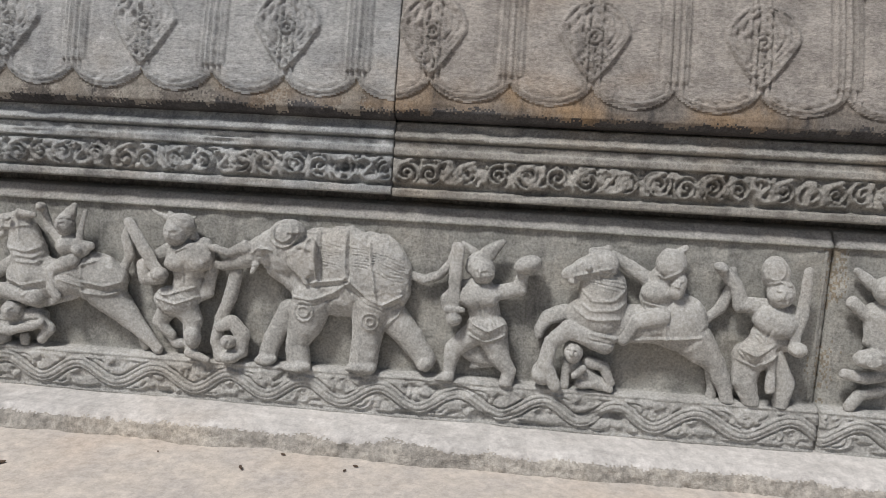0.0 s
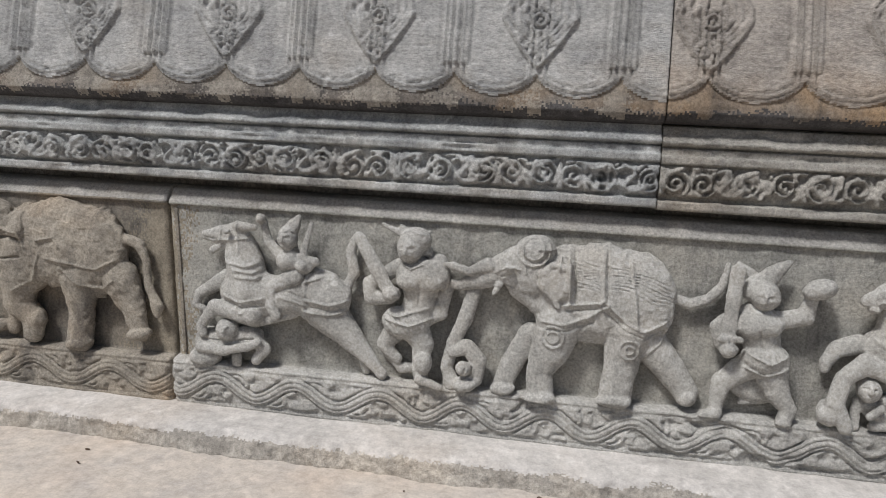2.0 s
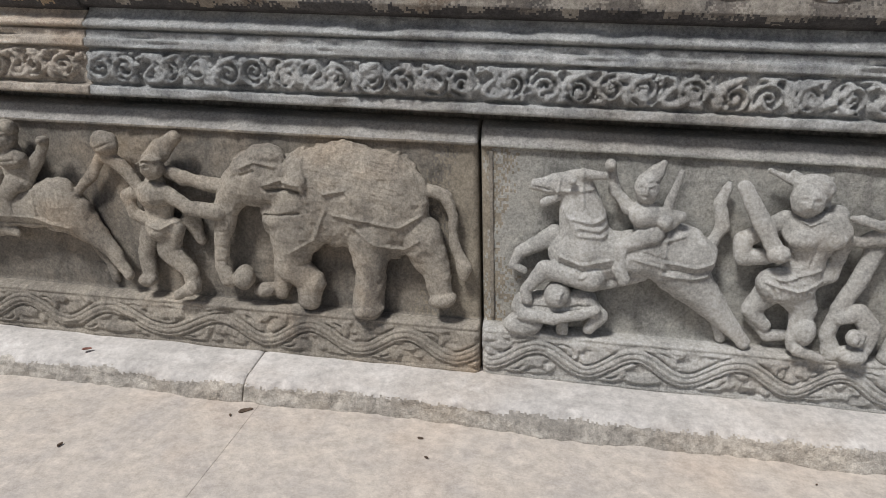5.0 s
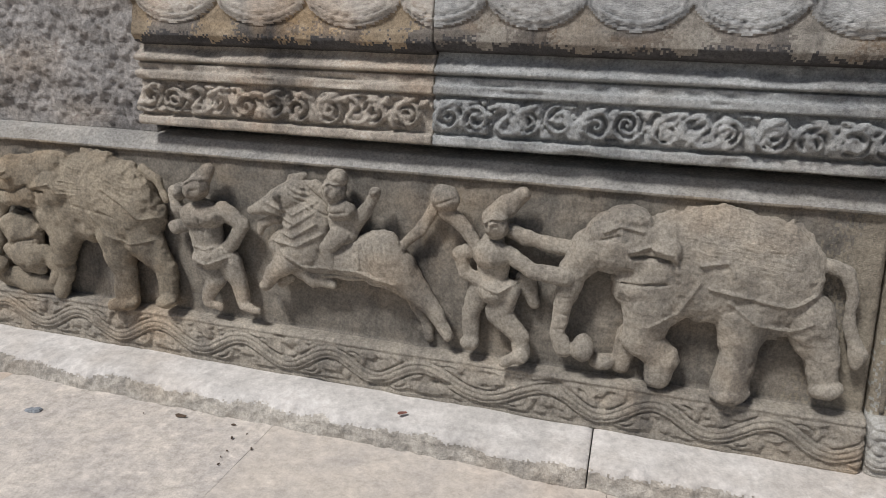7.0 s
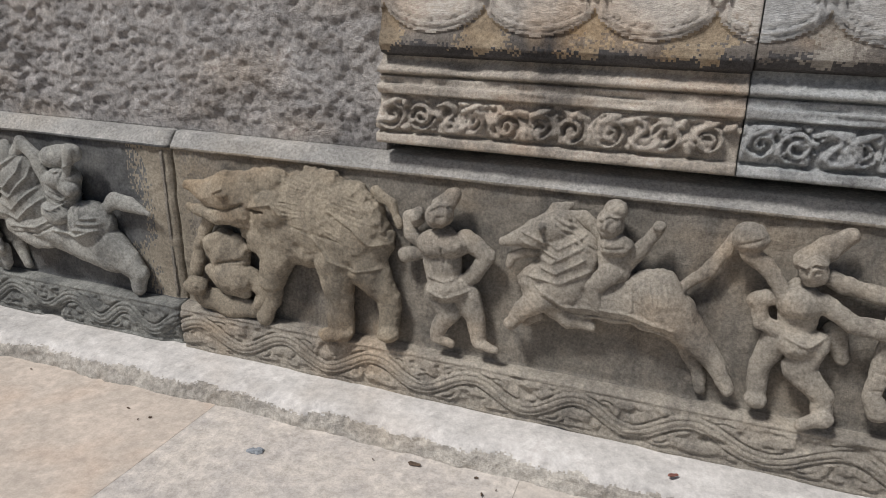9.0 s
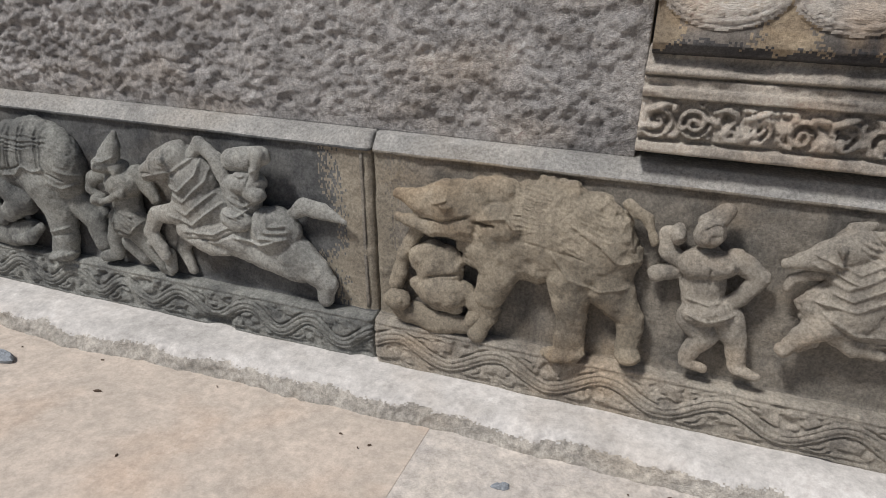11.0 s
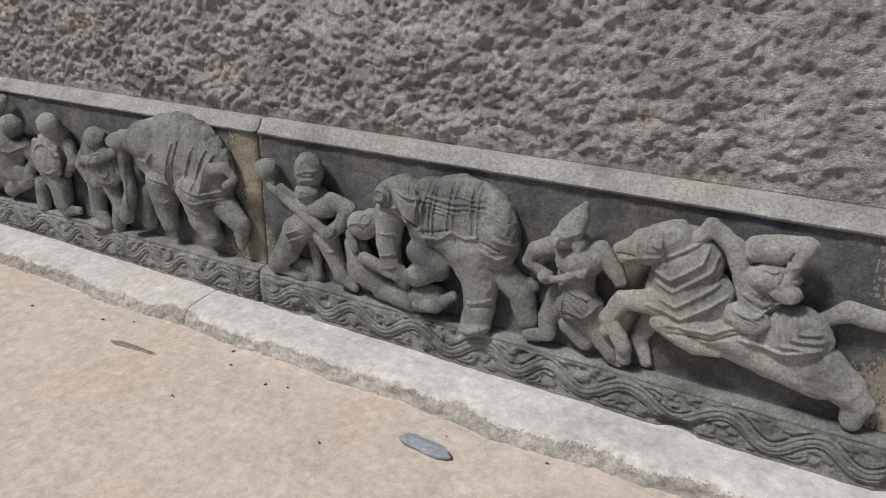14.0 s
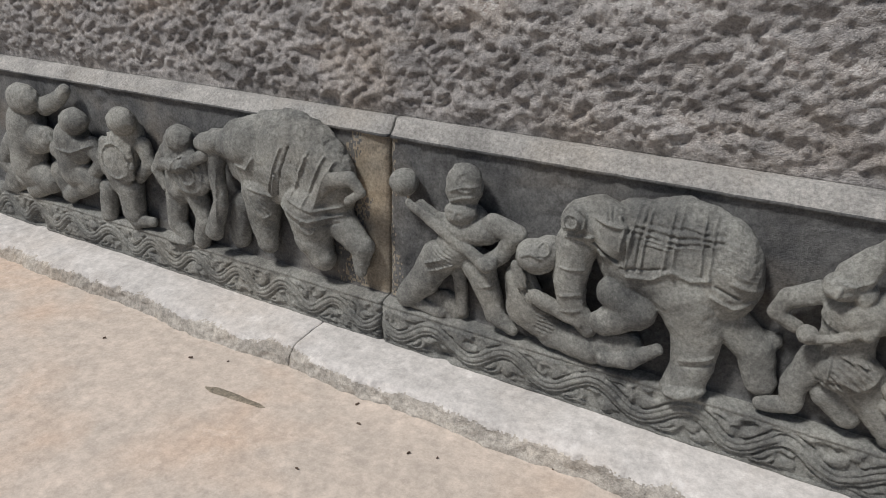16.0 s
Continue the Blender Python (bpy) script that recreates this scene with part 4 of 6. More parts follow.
c.line([(3.400, 0.599), (3.457, 0.556), (3.575, 0.561)], 0.0060, 0.0070)
c.line([(3.472, 0.501), (3.612, 0.481), (3.747, 0.496), (3.880, 0.513)], 0.0070, 0.0080)
c.line([(3.474, 0.476), (3.614, 0.456), (3.749, 0.472)], -0.0050, 0.0050)
c.line([(3.737, 0.594), (3.751, 0.492)], 0.0060, 0.0070)
c.line([(3.756, 0.596), (3.770, 0.494)], -0.0040, 0.0050)
c.line([(3.552, 0.486), (3.634, 0.451), (3.669, 0.496)], 0.0040, 0.0050)
c.lump((3.447, 0.749), (0.011, 0.010), 0.115, 0.012, 4)
c.hatch((3.684, 0.539), (0.067, 0.045), 10, 0.0130, 0.0020)
c.hatch((3.532, 0.701), (0.043, 0.071), 80, 0.0140, 0.0030)
carved(c, "carved_horse", M_GREY, "grey granite leaping horse relief with bridle and saddle", "carved horses")

# its rider
c = Clay()
c.lump((3.749, 0.778), (0.055, 0.058), 0.075, 0.05, 4)
c.limb([(3.775, 0.814), (3.801, 0.836)], (0.020, 0.014), 0.06)
c.limb([(3.730, 0.720), (3.712, 0.647), (3.719, 0.585)], (0.051, 0.062, 0.048), 0.065)
c.lump((3.779, 0.700), (0.031, 0.052), 0.085, 0.04, -6)
c.limb([(3.668, 0.715), (3.611, 0.750), (3.542, 0.794)], (0.028, 0.024, 0.019), 0.06)
c.limb([(3.723, 0.579), (3.638, 0.552), (3.600, 0.480)], (0.041, 0.029, 0.023), 0.085)
c.lump((3.707, 0.669), (0.056, 0.043), 0.075, 0.042, 4)
c.line([(3.673, 0.752), (3.723, 0.725), (3.777, 0.759)], 0.0040, 0.0050)
c.face((3.773, 0.709), 0.80)
c.line([(3.656, 0.629), (3.734, 0.618)], 0.0040, 0.0050)
carved(c, "carved_rider", M_GREY, "grey granite rider relief with rounded turban", "carved riders")

# small trampled figure
c = Clay()
c.lump((3.419, 0.417), (0.037, 0.045), 0.065, 0.05, 5)
c.limb([(3.433, 0.356), (3.477, 0.317), (3.531, 0.289)], (0.032, 0.036, 0.029), 0.05)
c.limb([(3.479, 0.375), (3.541, 0.364), (3.569, 0.302)], (0.023, 0.021, 0.018), 0.065)
c.limb([(3.456, 0.289), (3.506, 0.293), (3.568, 0.277)], (0.020, 0.018, 0.016), 0.07)
c.limb([(3.401, 0.364), (3.398, 0.277)], (0.018, 0.018), 0.05)
c.limb([(3.458, 0.357), (3.430, 0.328)], (0.016, 0.014), 0.08)
c.face((3.413, 0.422), 0.75)
c.line([(3.377, 0.445), (3.416, 0.460), (3.447, 0.446)], 0.0040, 0.0040)
carved(c, "trampled_figure", M_GREY, "grey granite small figure relief under horse hooves", "trampled figures")

# warrior with shield boss beside the joint
c = Clay()
c.lump((4.146, 0.698), (0.048, 0.054), 0.08, 0.05, 4)
c.lump((4.123, 0.769), (0.049, 0.062), 0.07, 0.048, 15)
c.lump((4.142, 0.587), (0.085, 0.062), 0.065, 0.052, -17)
c.limb([(4.142, 0.607), (4.121, 0.512), (4.094, 0.448)], (0.054, 0.059, 0.062), 0.06)
c.limb([(4.111, 0.640), (4.018, 0.639), (3.996, 0.713), (3.937, 0.769)], (0.032, 0.029, 0.024, 0.022), 0.065)
c.lump((3.932, 0.774), (0.030, 0.021), 0.06, 0.035, -27)
c.limb([(4.201, 0.624), (4.211, 0.543), (4.197, 0.501)], (0.030, 0.023, 0.027), 0.07)
c.limb([(4.209, 0.508), (4.227, 0.620), (4.232, 0.783)], (0.019, 0.023, 0.019), 0.085, 0.5)
c.line([(4.215, 0.538), (4.223, 0.768)], -0.0040, 0.0040)
c.lump((4.220, 0.496), (0.034, 0.026), 0.1, 0.035, 5)
c.limb([(4.068, 0.444), (4.065, 0.350), (4.099, 0.262)], (0.060, 0.047, 0.031), 0.055)
c.limb([(4.153, 0.452), (4.207, 0.352), (4.205, 0.257)], (0.046, 0.039, 0.029), 0.055)
c.limb([(4.138, 0.488), (4.147, 0.334)], (0.015, 0.020), 0.08)
c.lump((4.092, 0.464), (0.073, 0.049), 0.06, 0.05, -6)
c.face((4.141, 0.695), 1.05)
c.line([(4.082, 0.725), (4.126, 0.744), (4.183, 0.728)], 0.0050, 0.0050)
c.line([(4.016, 0.484), (4.075, 0.462), (4.145, 0.505)], 0.0050, 0.0060)
c.line([(4.011, 0.442), (4.081, 0.417), (4.150, 0.464)], 0.0050, 0.0060)
c.hatch((4.062, 0.498), (0.067, 0.045), 40, 0.0130, 0.0025)
c.line([(4.120, 0.563), (4.108, 0.502)], -0.0040, 0.0050)
c.ring((4.108, 0.782), 0.034, 0.0030, 0.0050)
carved(c, "carved_warrior", M_GREY, "grey granite warrior relief in a domed cap holding a blade", "carved warriors")

# seated figure past the joint
c = Clay()
c.limb([(4.413, 0.675), (4.491, 0.617), (4.486, 0.538)], (0.024, 0.026, 0.021), 0.06)
c.lump((4.488, 0.478), (0.063, 0.035), 0.08, 0.04, 5)
c.limb([(4.415, 0.409), (4.489, 0.398), (4.576, 0.414)], (0.019, 0.023, 0.021), 0.07)
c.limb([(4.515, 0.635), (4.557, 0.468)], (0.059, 0.053), 0.055)
c.limb([(4.454, 0.280), (4.483, 0.326), (4.559, 0.350)], (0.023, 0.023, 0.021), 0.05)
c.lump((4.511, 0.733), (0.044, 0.052), 0.075, 0.05, 4)
c.limb([(4.423, 0.793), (4.479, 0.745)], (0.014, 0.024), 0.04)
c.line([(4.423, 0.496), (4.469, 0.512), (4.520, 0.495)], 0.0040, 0.0050)
c.ring((4.477, 0.483), 0.028, 0.0040, 0.0040)
carved(c, "carved_warrior", M_GREY, "grey granite cross-legged figure relief beside the joint", "carved warriors")

# tan panel: worn elephant held by a warrior
c = Clay()
c.lump((0.428, 0.683), (0.264, 0.177), 0.035, 0.1, 0)
c.lump((0.598, 0.661), (0.122, 0.181), 0.035, 0.1, 7)
c.lump((0.282, 0.647), (0.151, 0.174), 0.035, 0.095, 7)
c.lump((0.151, 0.727), (0.111, 0.102), 0.06, 0.075, -4)
c.lump((0.168, 0.797), (0.076, 0.046), 0.055, 0.065, 6)
c.lump((0.238, 0.601), (0.085, 0.078), 0.05, 0.08, 8)
c.limb([(0.079, 0.703), (0.029, 0.621), (0.007, 0.520), (-0.006, 0.412), (0.020, 0.358)], (0.068, 0.045, 0.030, 0.027, 0.030), 0.065)
c.lump((0.075, 0.369), (0.037, 0.045), 0.05, 0.045, 9)
c.lump((0.139, 0.321), (0.044, 0.027), 0.03, 0.04, 10)
c.lump((0.294, 0.730), (0.038, 0.032), 0.1, 0.025, -4)
c.limb([(0.261, 0.544), (0.249, 0.431), (0.317, 0.377), (0.309, 0.310)], (0.086, 0.061, 0.049, 0.043), 0.06)
c.limb([(0.215, 0.427), (0.198, 0.317)], (0.040, 0.032), 0.02)
c.limb([(0.527, 0.547), (0.527, 0.420), (0.519, 0.302)], (0.081, 0.052, 0.056), 0.06)
c.limb([(0.686, 0.566), (0.744, 0.460), (0.770, 0.362)], (0.079, 0.052, 0.039), 0.05)
c.lump((0.776, 0.348), (0.045, 0.028), 0.05, 0.045, 10)
c.lump((0.521, 0.292), (0.060, 0.025), 0.055, 0.05, 11)
c.limb([(0.704, 0.719), (0.771, 0.704), (0.800, 0.639), (0.806, 0.545), (0.845, 0.460), (0.844, 0.428)], (0.021, 0.018, 0.016, 0.016, 0.024, 0.016), 0.04)
c.line([(0.186, 0.717), (0.239, 0.735), (0.302, 0.725)], 0.0060, 0.0070)
c.line([(0.192, 0.700), (0.259, 0.703), (0.298, 0.701)], -0.0100, 0.0070)
c.line([(0.108, 0.768), (0.154, 0.790), (0.219, 0.777)], 0.0050, 0.0060)
c.line([(0.103, 0.742), (0.149, 0.759)], -0.0040, 0.0060)
c.line([(0.414, 0.633), (0.530, 0.615), (0.634, 0.604), (0.701, 0.642)], 0.0050, 0.0060)
c.line([(0.472, 0.598), (0.557, 0.536), (0.647, 0.525), (0.698, 0.563)], 0.0050, 0.0060)
c.line([(0.383, 0.698), (0.455, 0.715), (0.476, 0.676)], 0.0050, 0.0060)
c.line([(0.173, 0.610), (0.299, 0.627)], -0.0060, 0.0060)
c.line([(0.260, 0.487), (0.342, 0.535), (0.389, 0.647)], 0.0040, 0.0070)
c.line([(0.298, 0.822), (0.329, 0.639)], 0.0030, 0.0060)
c.line([(-0.034, 0.480), (0.026, 0.480)], -0.0030, 0.0050)
c.line([(-0.030, 0.537), (0.030, 0.536)], -0.0030, 0.0050)
c.line([(-0.034, 0.423), (0.031, 0.429)], -0.0030, 0.0050)
c.hatch((0.388, 0.766), (0.088, 0.067), 85, 0.0110, 0.0012)
c.hatch((0.538, 0.750), (0.084, 0.099), 80, 0.0120, 0.0012)
c.hatch((0.313, 0.513), (0.078, 0.072), 30, 0.0130, 0.0018)
carved(c, "carved_elephant", M_TAN, "worn tan granite elephant relief with looped harness", "carved elephants", wear=0.005)

# warrior in a slanted cap
c = Clay()
c.lump((-0.217, 0.749), (0.037, 0.042), 0.08, 0.05, 6)
c.limb([(-0.231, 0.764), (-0.192, 0.803), (-0.143, 0.847)], (0.037, 0.036, 0.021), 0.072)
c.lump((-0.226, 0.649), (0.066, 0.050), 0.065, 0.052, 7)
c.limb([(-0.229, 0.684), (-0.225, 0.610), (-0.221, 0.534)], (0.039, 0.051, 0.045), 0.06)
c.limb([(-0.274, 0.665), (-0.307, 0.720), (-0.379, 0.773)], (0.019, 0.022, 0.027), 0.075)
c.lump((-0.384, 0.814), (0.045, 0.043), 0.075, 0.04, -15)
c.line([(-0.409, 0.799), (-0.334, 0.828)], -0.0040, 0.0050)
c.limb([(-0.269, 0.664), (-0.334, 0.634), (-0.313, 0.568), (-0.249, 0.549)], (0.024, 0.024, 0.023, 0.023), 0.07)
c.limb([(-0.173, 0.722), (-0.083, 0.696), (0.016, 0.689)], (0.025, 0.023, 0.026), 0.055)
c.limb([(-0.174, 0.663), (-0.100, 0.613), (0.005, 0.608)], (0.029, 0.026, 0.029), 0.08)
c.lump((-0.210, 0.526), (0.060, 0.046), 0.06, 0.05, 8)
c.limb([(-0.268, 0.513), (-0.293, 0.440), (-0.289, 0.339)], (0.043, 0.030, 0.026), 0.045)
c.limb([(-0.180, 0.524), (-0.200, 0.453), (-0.125, 0.376), (-0.114, 0.318)], (0.048, 0.042, 0.029, 0.026), 0.07)
c.limb([(-0.113, 0.323), (-0.161, 0.294)], (0.025, 0.020), 0.08)
c.lump((-0.293, 0.330), (0.034, 0.024), 0.05, 0.04, 9)
c.limb([(-0.122, 0.556), (-0.090, 0.483)], (0.035, 0.019), 0.03)
c.face((-0.227, 0.746), 1.00)
c.line([(-0.263, 0.755), (-0.220, 0.779), (-0.167, 0.770)], 0.0050, 0.0050)
c.line([(-0.253, 0.553), (-0.198, 0.536), (-0.137, 0.569)], 0.0050, 0.0060)
c.hatch((-0.198, 0.532), (0.054, 0.030), 30, 0.0130, 0.0020)
c.line([(0.005, 0.731), (0.034, 0.681)], -0.0030, 0.0040)
carved(c, "carved_warrior", M_TAN, "tan granite warrior relief in a slanted cap with raised club", "carved warriors", wear=0.0045)

# leaping horse of the tan panel
c = Clay()
c.lump((-0.890, 0.586), (0.127, 0.087), 0.05, 0.07, -1)
c.limb([(-0.870, 0.561), (-0.717, 0.568), (-0.596, 0.580)], (0.074, 0.077, 0.078), 0.05)
c.lump((-0.607, 0.584), (0.096, 0.097), 0.05, 0.072, -1)
c.limb([(-0.872, 0.601), (-0.867, 0.693), (-0.905, 0.767)], (0.092, 0.093, 0.062), 0.06)
c.limb([(-0.912, 0.779), (-0.977, 0.744), (-1.067, 0.708)], (0.050, 0.044, 0.017), 0.075)
c.limb([(-0.983, 0.688), (-1.043, 0.661), (-1.050, 0.632)], (0.024, 0.016, 0.011), 0.07)
c.limb([(-0.919, 0.823), (-0.878, 0.840)], (0.021, 0.013), 0.06)
c.limb([(-0.551, 0.545), (-0.475, 0.478), (-0.409, 0.409), (-0.372, 0.343)], (0.075, 0.043, 0.027, 0.022), 0.055)
c.limb([(-0.498, 0.447), (-0.454, 0.362), (-0.438, 0.308)], (0.033, 0.021, 0.018), 0.015)
c.limb([(-0.539, 0.629), (-0.478, 0.691), (-0.436, 0.758), (-0.421, 0.804)], (0.018, 0.021, 0.020, 0.015), 0.045)
c.limb([(-0.926, 0.551), (-0.993, 0.496), (-1.026, 0.443)], (0.047, 0.032, 0.021), 0.075)
c.lump((-1.032, 0.442), (0.021, 0.019), 0.075, 0.03, 11)
c.limb([(-0.990, 0.493), (-0.952, 0.471), (-0.986, 0.445)], (0.024, 0.021, 0.015), 0.05)
c.limb([(-0.935, 0.538), (-0.851, 0.482), (-0.780, 0.472)], (0.038, 0.031, 0.018), 0.07)
c.line([(-1.007, 0.755), (-0.893, 0.718), (-0.823, 0.763)], 0.0060, 0.0060)
c.line([(-1.014, 0.728), (-0.899, 0.691)], 0.0050, 0.0050)
c.line([(-0.960, 0.805), (-0.935, 0.712)], 0.0060, 0.0060)
c.line([(-0.976, 0.688), (-0.914, 0.671), (-0.827, 0.728)], 0.0070, 0.0070)
c.line([(-0.982, 0.655), (-0.895, 0.643), (-0.816, 0.694)], 0.0070, 0.0070)
c.line([(-0.997, 0.616), (-0.883, 0.613), (-0.796, 0.659)], 0.0070, 0.0070)
c.line([(-0.950, 0.584), (-0.859, 0.535), (-0.759, 0.543), (-0.676, 0.540), (-0.545, 0.511)], 0.0070, 0.0080)
c.line([(-0.931, 0.559), (-0.848, 0.509), (-0.756, 0.516), (-0.673, 0.514), (-0.558, 0.490)], -0.0050, 0.0060)
c.line([(-0.675, 0.664), (-0.669, 0.550)], 0.0040, 0.0070)
c.hatch((-0.831, 0.762), (0.032, 0.104), 60, 0.0150, 0.0040)
c.hatch((-0.637, 0.618), (0.077, 0.061), 10, 0.0140, 0.0020)
c.lump((-0.950, 0.781), (0.011, 0.010), 0.115, 0.012, 8)
c.line([(-1.056, 0.695), (-1.004, 0.708)], -0.0060, 0.0050)
carved(c, "carved_horse", M_TAN, "tan granite leaping horse relief with ribbed neck", "carved horses", wear=0.0045)

# its rider
c = Clay()
c.lump((-0.757, 0.809), (0.040, 0.045), 0.08, 0.05, 7)
c.lump((-0.747, 0.847), (0.034, 0.032), 0.072, 0.045, 28)
c.limb([(-0.751, 0.764), (-0.745, 0.713), (-0.734, 0.662)], (0.037, 0.049, 0.049), 0.068)
c.limb([(-0.791, 0.770), (-0.842, 0.810), (-0.918, 0.816)], (0.022, 0.020, 0.015), 0.06)
c.limb([(-0.704, 0.685), (-0.658, 0.743), (-0.624, 0.802)], (0.026, 0.021, 0.016), 0.07)
c.lump((-0.620, 0.813), (0.019, 0.017), 0.07, 0.03, 8)
c.limb([(-0.740, 0.658), (-0.784, 0.606), (-0.769, 0.545)], (0.032, 0.030, 0.021), 0.085)
c.line([(-0.796, 0.817), (-0.759, 0.839), (-0.718, 0.831)], 0.0040, 0.0050)
c.line([(-0.771, 0.736), (-0.708, 0.745)], -0.0030, 0.0050)
c.face((-0.765, 0.808), 1.00)
c.lump((-0.734, 0.744), (0.046, 0.036), 0.08, 0.04, 8)
carved(c, "carved_rider", M_TAN, "tan granite rider relief with raised arms", "carved riders", wear=0.0045)

# warrior with arms akimbo
c = Clay()
c.lump((-1.280, 0.765), (0.043, 0.042), 0.08, 0.05, 7)
c.limb([(-1.281, 0.785), (-1.242, 0.829)], (0.035, 0.025), 0.07)
c.lump((-1.274, 0.669), (0.091, 0.048), 0.065, 0.052, 3)
c.limb([(-1.276, 0.680), (-1.273, 0.604), (-1.264, 0.528)], (0.049, 0.063, 0.056), 0.06)
c.limb([(-1.199, 0.692), (-1.122, 0.647), (-1.168, 0.570), (-1.210, 0.538)], (0.034, 0.027, 0.025, 0.023), 0.065)
c.limb([(-1.334, 0.659), (-1.386, 0.684), (-1.395, 0.740)], (0.030, 0.025, 0.023), 0.06)
c.limb([(-1.351, 0.629), (-1.410, 0.606)], (0.025, 0.024), 0.05)
c.lump((-1.364, 0.744), (0.023, 0.029), 0.06, 0.04, 7)
c.lump((-1.250, 0.516), (0.075, 0.047), 0.06, 0.05, 9)
c.limb([(-1.286, 0.486), (-1.244, 0.433), (-1.285, 0.354)], (0.046, 0.041, 0.026), 0.065)
c.limb([(-1.286, 0.335), (-1.232, 0.325)], (0.021, 0.014), 0.07)
c.limb([(-1.185, 0.496), (-1.152, 0.428), (-1.138, 0.350)], (0.049, 0.034, 0.026), 0.06)
c.limb([(-1.134, 0.341), (-1.082, 0.331)], (0.020, 0.014), 0.07)
c.face((-1.284, 0.762), 1.05)
c.line([(-1.311, 0.784), (-1.271, 0.807), (-1.224, 0.798)], 0.0040, 0.0050)
c.line([(-1.309, 0.559), (-1.251, 0.553), (-1.176, 0.580)], 0.0050, 0.0060)
c.line([(-1.307, 0.515), (-1.239, 0.501), (-1.164, 0.533)], 0.0050, 0.0060)
c.hatch((-1.236, 0.526), (0.069, 0.035), 35, 0.0130, 0.0020)
c.line([(-1.261, 0.665), (-1.254, 0.591)], -0.0040, 0.0050)
c.lump((-1.298, 0.661), (0.031, 0.027), 0.092, 0.026, 8)
c.lump((-1.230, 0.671), (0.031, 0.027), 0.092, 0.026, 8)
carved(c, "carved_warrior", M_TAN, "tan granite warrior relief with arms akimbo", "carved warriors", wear=0.0045)

# ochre elephant trampling a figure
c = Clay()
c.lump((-1.746, 0.680), (0.263, 0.176), 0.035, 0.1, 0)
c.lump((-1.611, 0.637), (0.152, 0.162), 0.035, 0.098, 8)
c.lump((-1.881, 0.662), (0.174, 0.173), 0.035, 0.095, 7)
c.lump((-2.047, 0.734), (0.150, 0.091), 0.06, 0.075, 11)
c.lump((-1.931, 0.802), (0.108, 0.050), 0.055, 0.065, 6)
c.limb([(-2.070, 0.760), (-2.166, 0.743), (-2.246, 0.755)], (0.068, 0.043, 0.018), 0.075)
c.limb([(-2.016, 0.685), (-2.124, 0.657), (-2.209, 0.668), (-2.245, 0.678)], (0.053, 0.031, 0.024, 0.014), 0.075)
c.limb([(-2.049, 0.662), (-1.980, 0.640)], (0.035, 0.019), 0.08)
c.limb([(-2.192, 0.620), (-2.239, 0.531), (-2.264, 0.416)], (0.026, 0.027, 0.028), 0.045)
c.lump((-1.887, 0.713), (0.065, 0.058), 0.1, 0.03, -11)
c.limb([(-1.925, 0.670), (-1.894, 0.592)], (0.034, 0.023), 0.09)
c.limb([(-1.934, 0.601), (-1.890, 0.533), (-1.922, 0.443)], (0.073, 0.069, 0.055), 0.065)
c.limb([(-1.925, 0.441), (-1.924, 0.353), (-1.963, 0.286)], (0.051, 0.034, 0.033), 0.06)
c.limb([(-1.664, 0.545), (-1.647, 0.401), (-1.648, 0.287)], (0.084, 0.049, 0.050), 0.06)
c.limb([(-1.555, 0.548), (-1.469, 0.439), (-1.461, 0.336)], (0.083, 0.045, 0.039), 0.05)
c.lump((-1.454, 0.318), (0.041, 0.027), 0.055, 0.045, 11)
c.lump((-1.659, 0.280), (0.070, 0.028), 0.06, 0.05, 11)
c.limb([(-1.512, 0.813), (-1.455, 0.778), (-1.430, 0.710)], (0.018, 0.017, 0.015), 0.07)
c.line([(-1.720, 0.639), (-1.668, 0.567), (-1.572, 0.537), (-1.479, 0.556)], 0.0050, 0.0060)
c.line([(-1.665, 0.735), (-1.582, 0.693), (-1.520, 0.636), (-1.450, 0.638)], 0.0050, 0.0060)
c.line([(-1.962, 0.718), (-1.871, 0.739), (-1.839, 0.703)], 0.0060, 0.0060)
c.line([(-1.974, 0.702), (-1.906, 0.705)], -0.0090, 0.0060)
c.line([(-2.151, 0.685), (-2.068, 0.691), (-1.996, 0.720)], -0.0060, 0.0060)
c.line([(-2.111, 0.751), (-2.062, 0.772)], 0.0050, 0.0060)
c.line([(-1.818, 0.666), (-1.624, 0.633)], -0.0030, 0.0060)
c.lump((-2.064, 0.751), (0.016, 0.012), 0.125, 0.012, 7)
c.hatch((-1.792, 0.787), (0.128, 0.059), 85, 0.0120, 0.0015)
c.hatch((-1.624, 0.692), (0.104, 0.078), 70, 0.0130, 0.0015)
carved(c, "carved_elephant", M_OCHRE, "ochre-stained granite elephant relief trampling a figure", "carved elephants", wear=0.0058)

# lying figure under it
c = Clay()
c.lump((-2.119, 0.514), (0.104, 0.083), 0.04, 0.05, -5)
c.lump((-2.085, 0.423), (0.092, 0.064), 0.05, 0.055, 0)
c.lump((-2.251, 0.366), (0.051, 0.036), 0.06, 0.045, 9)
c.limb([(-2.236, 0.317), (-2.109, 0.293), (-1.984, 0.303)], (0.043, 0.047, 0.033), 0.045)
c.limb([(-2.181, 0.436), (-2.110, 0.381), (-2.037, 0.371)], (0.029, 0.031, 0.024), 0.07)
c.limb([(-2.016, 0.437), (-1.947, 0.383), (-1.986, 0.320)], (0.036, 0.032, 0.025), 0.06)
c.line([(-2.131, 0.476), (-2.032, 0.501), (-1.962, 0.480)], -0.0060, 0.0070)
c.face((-2.223, 0.382), 0.70)
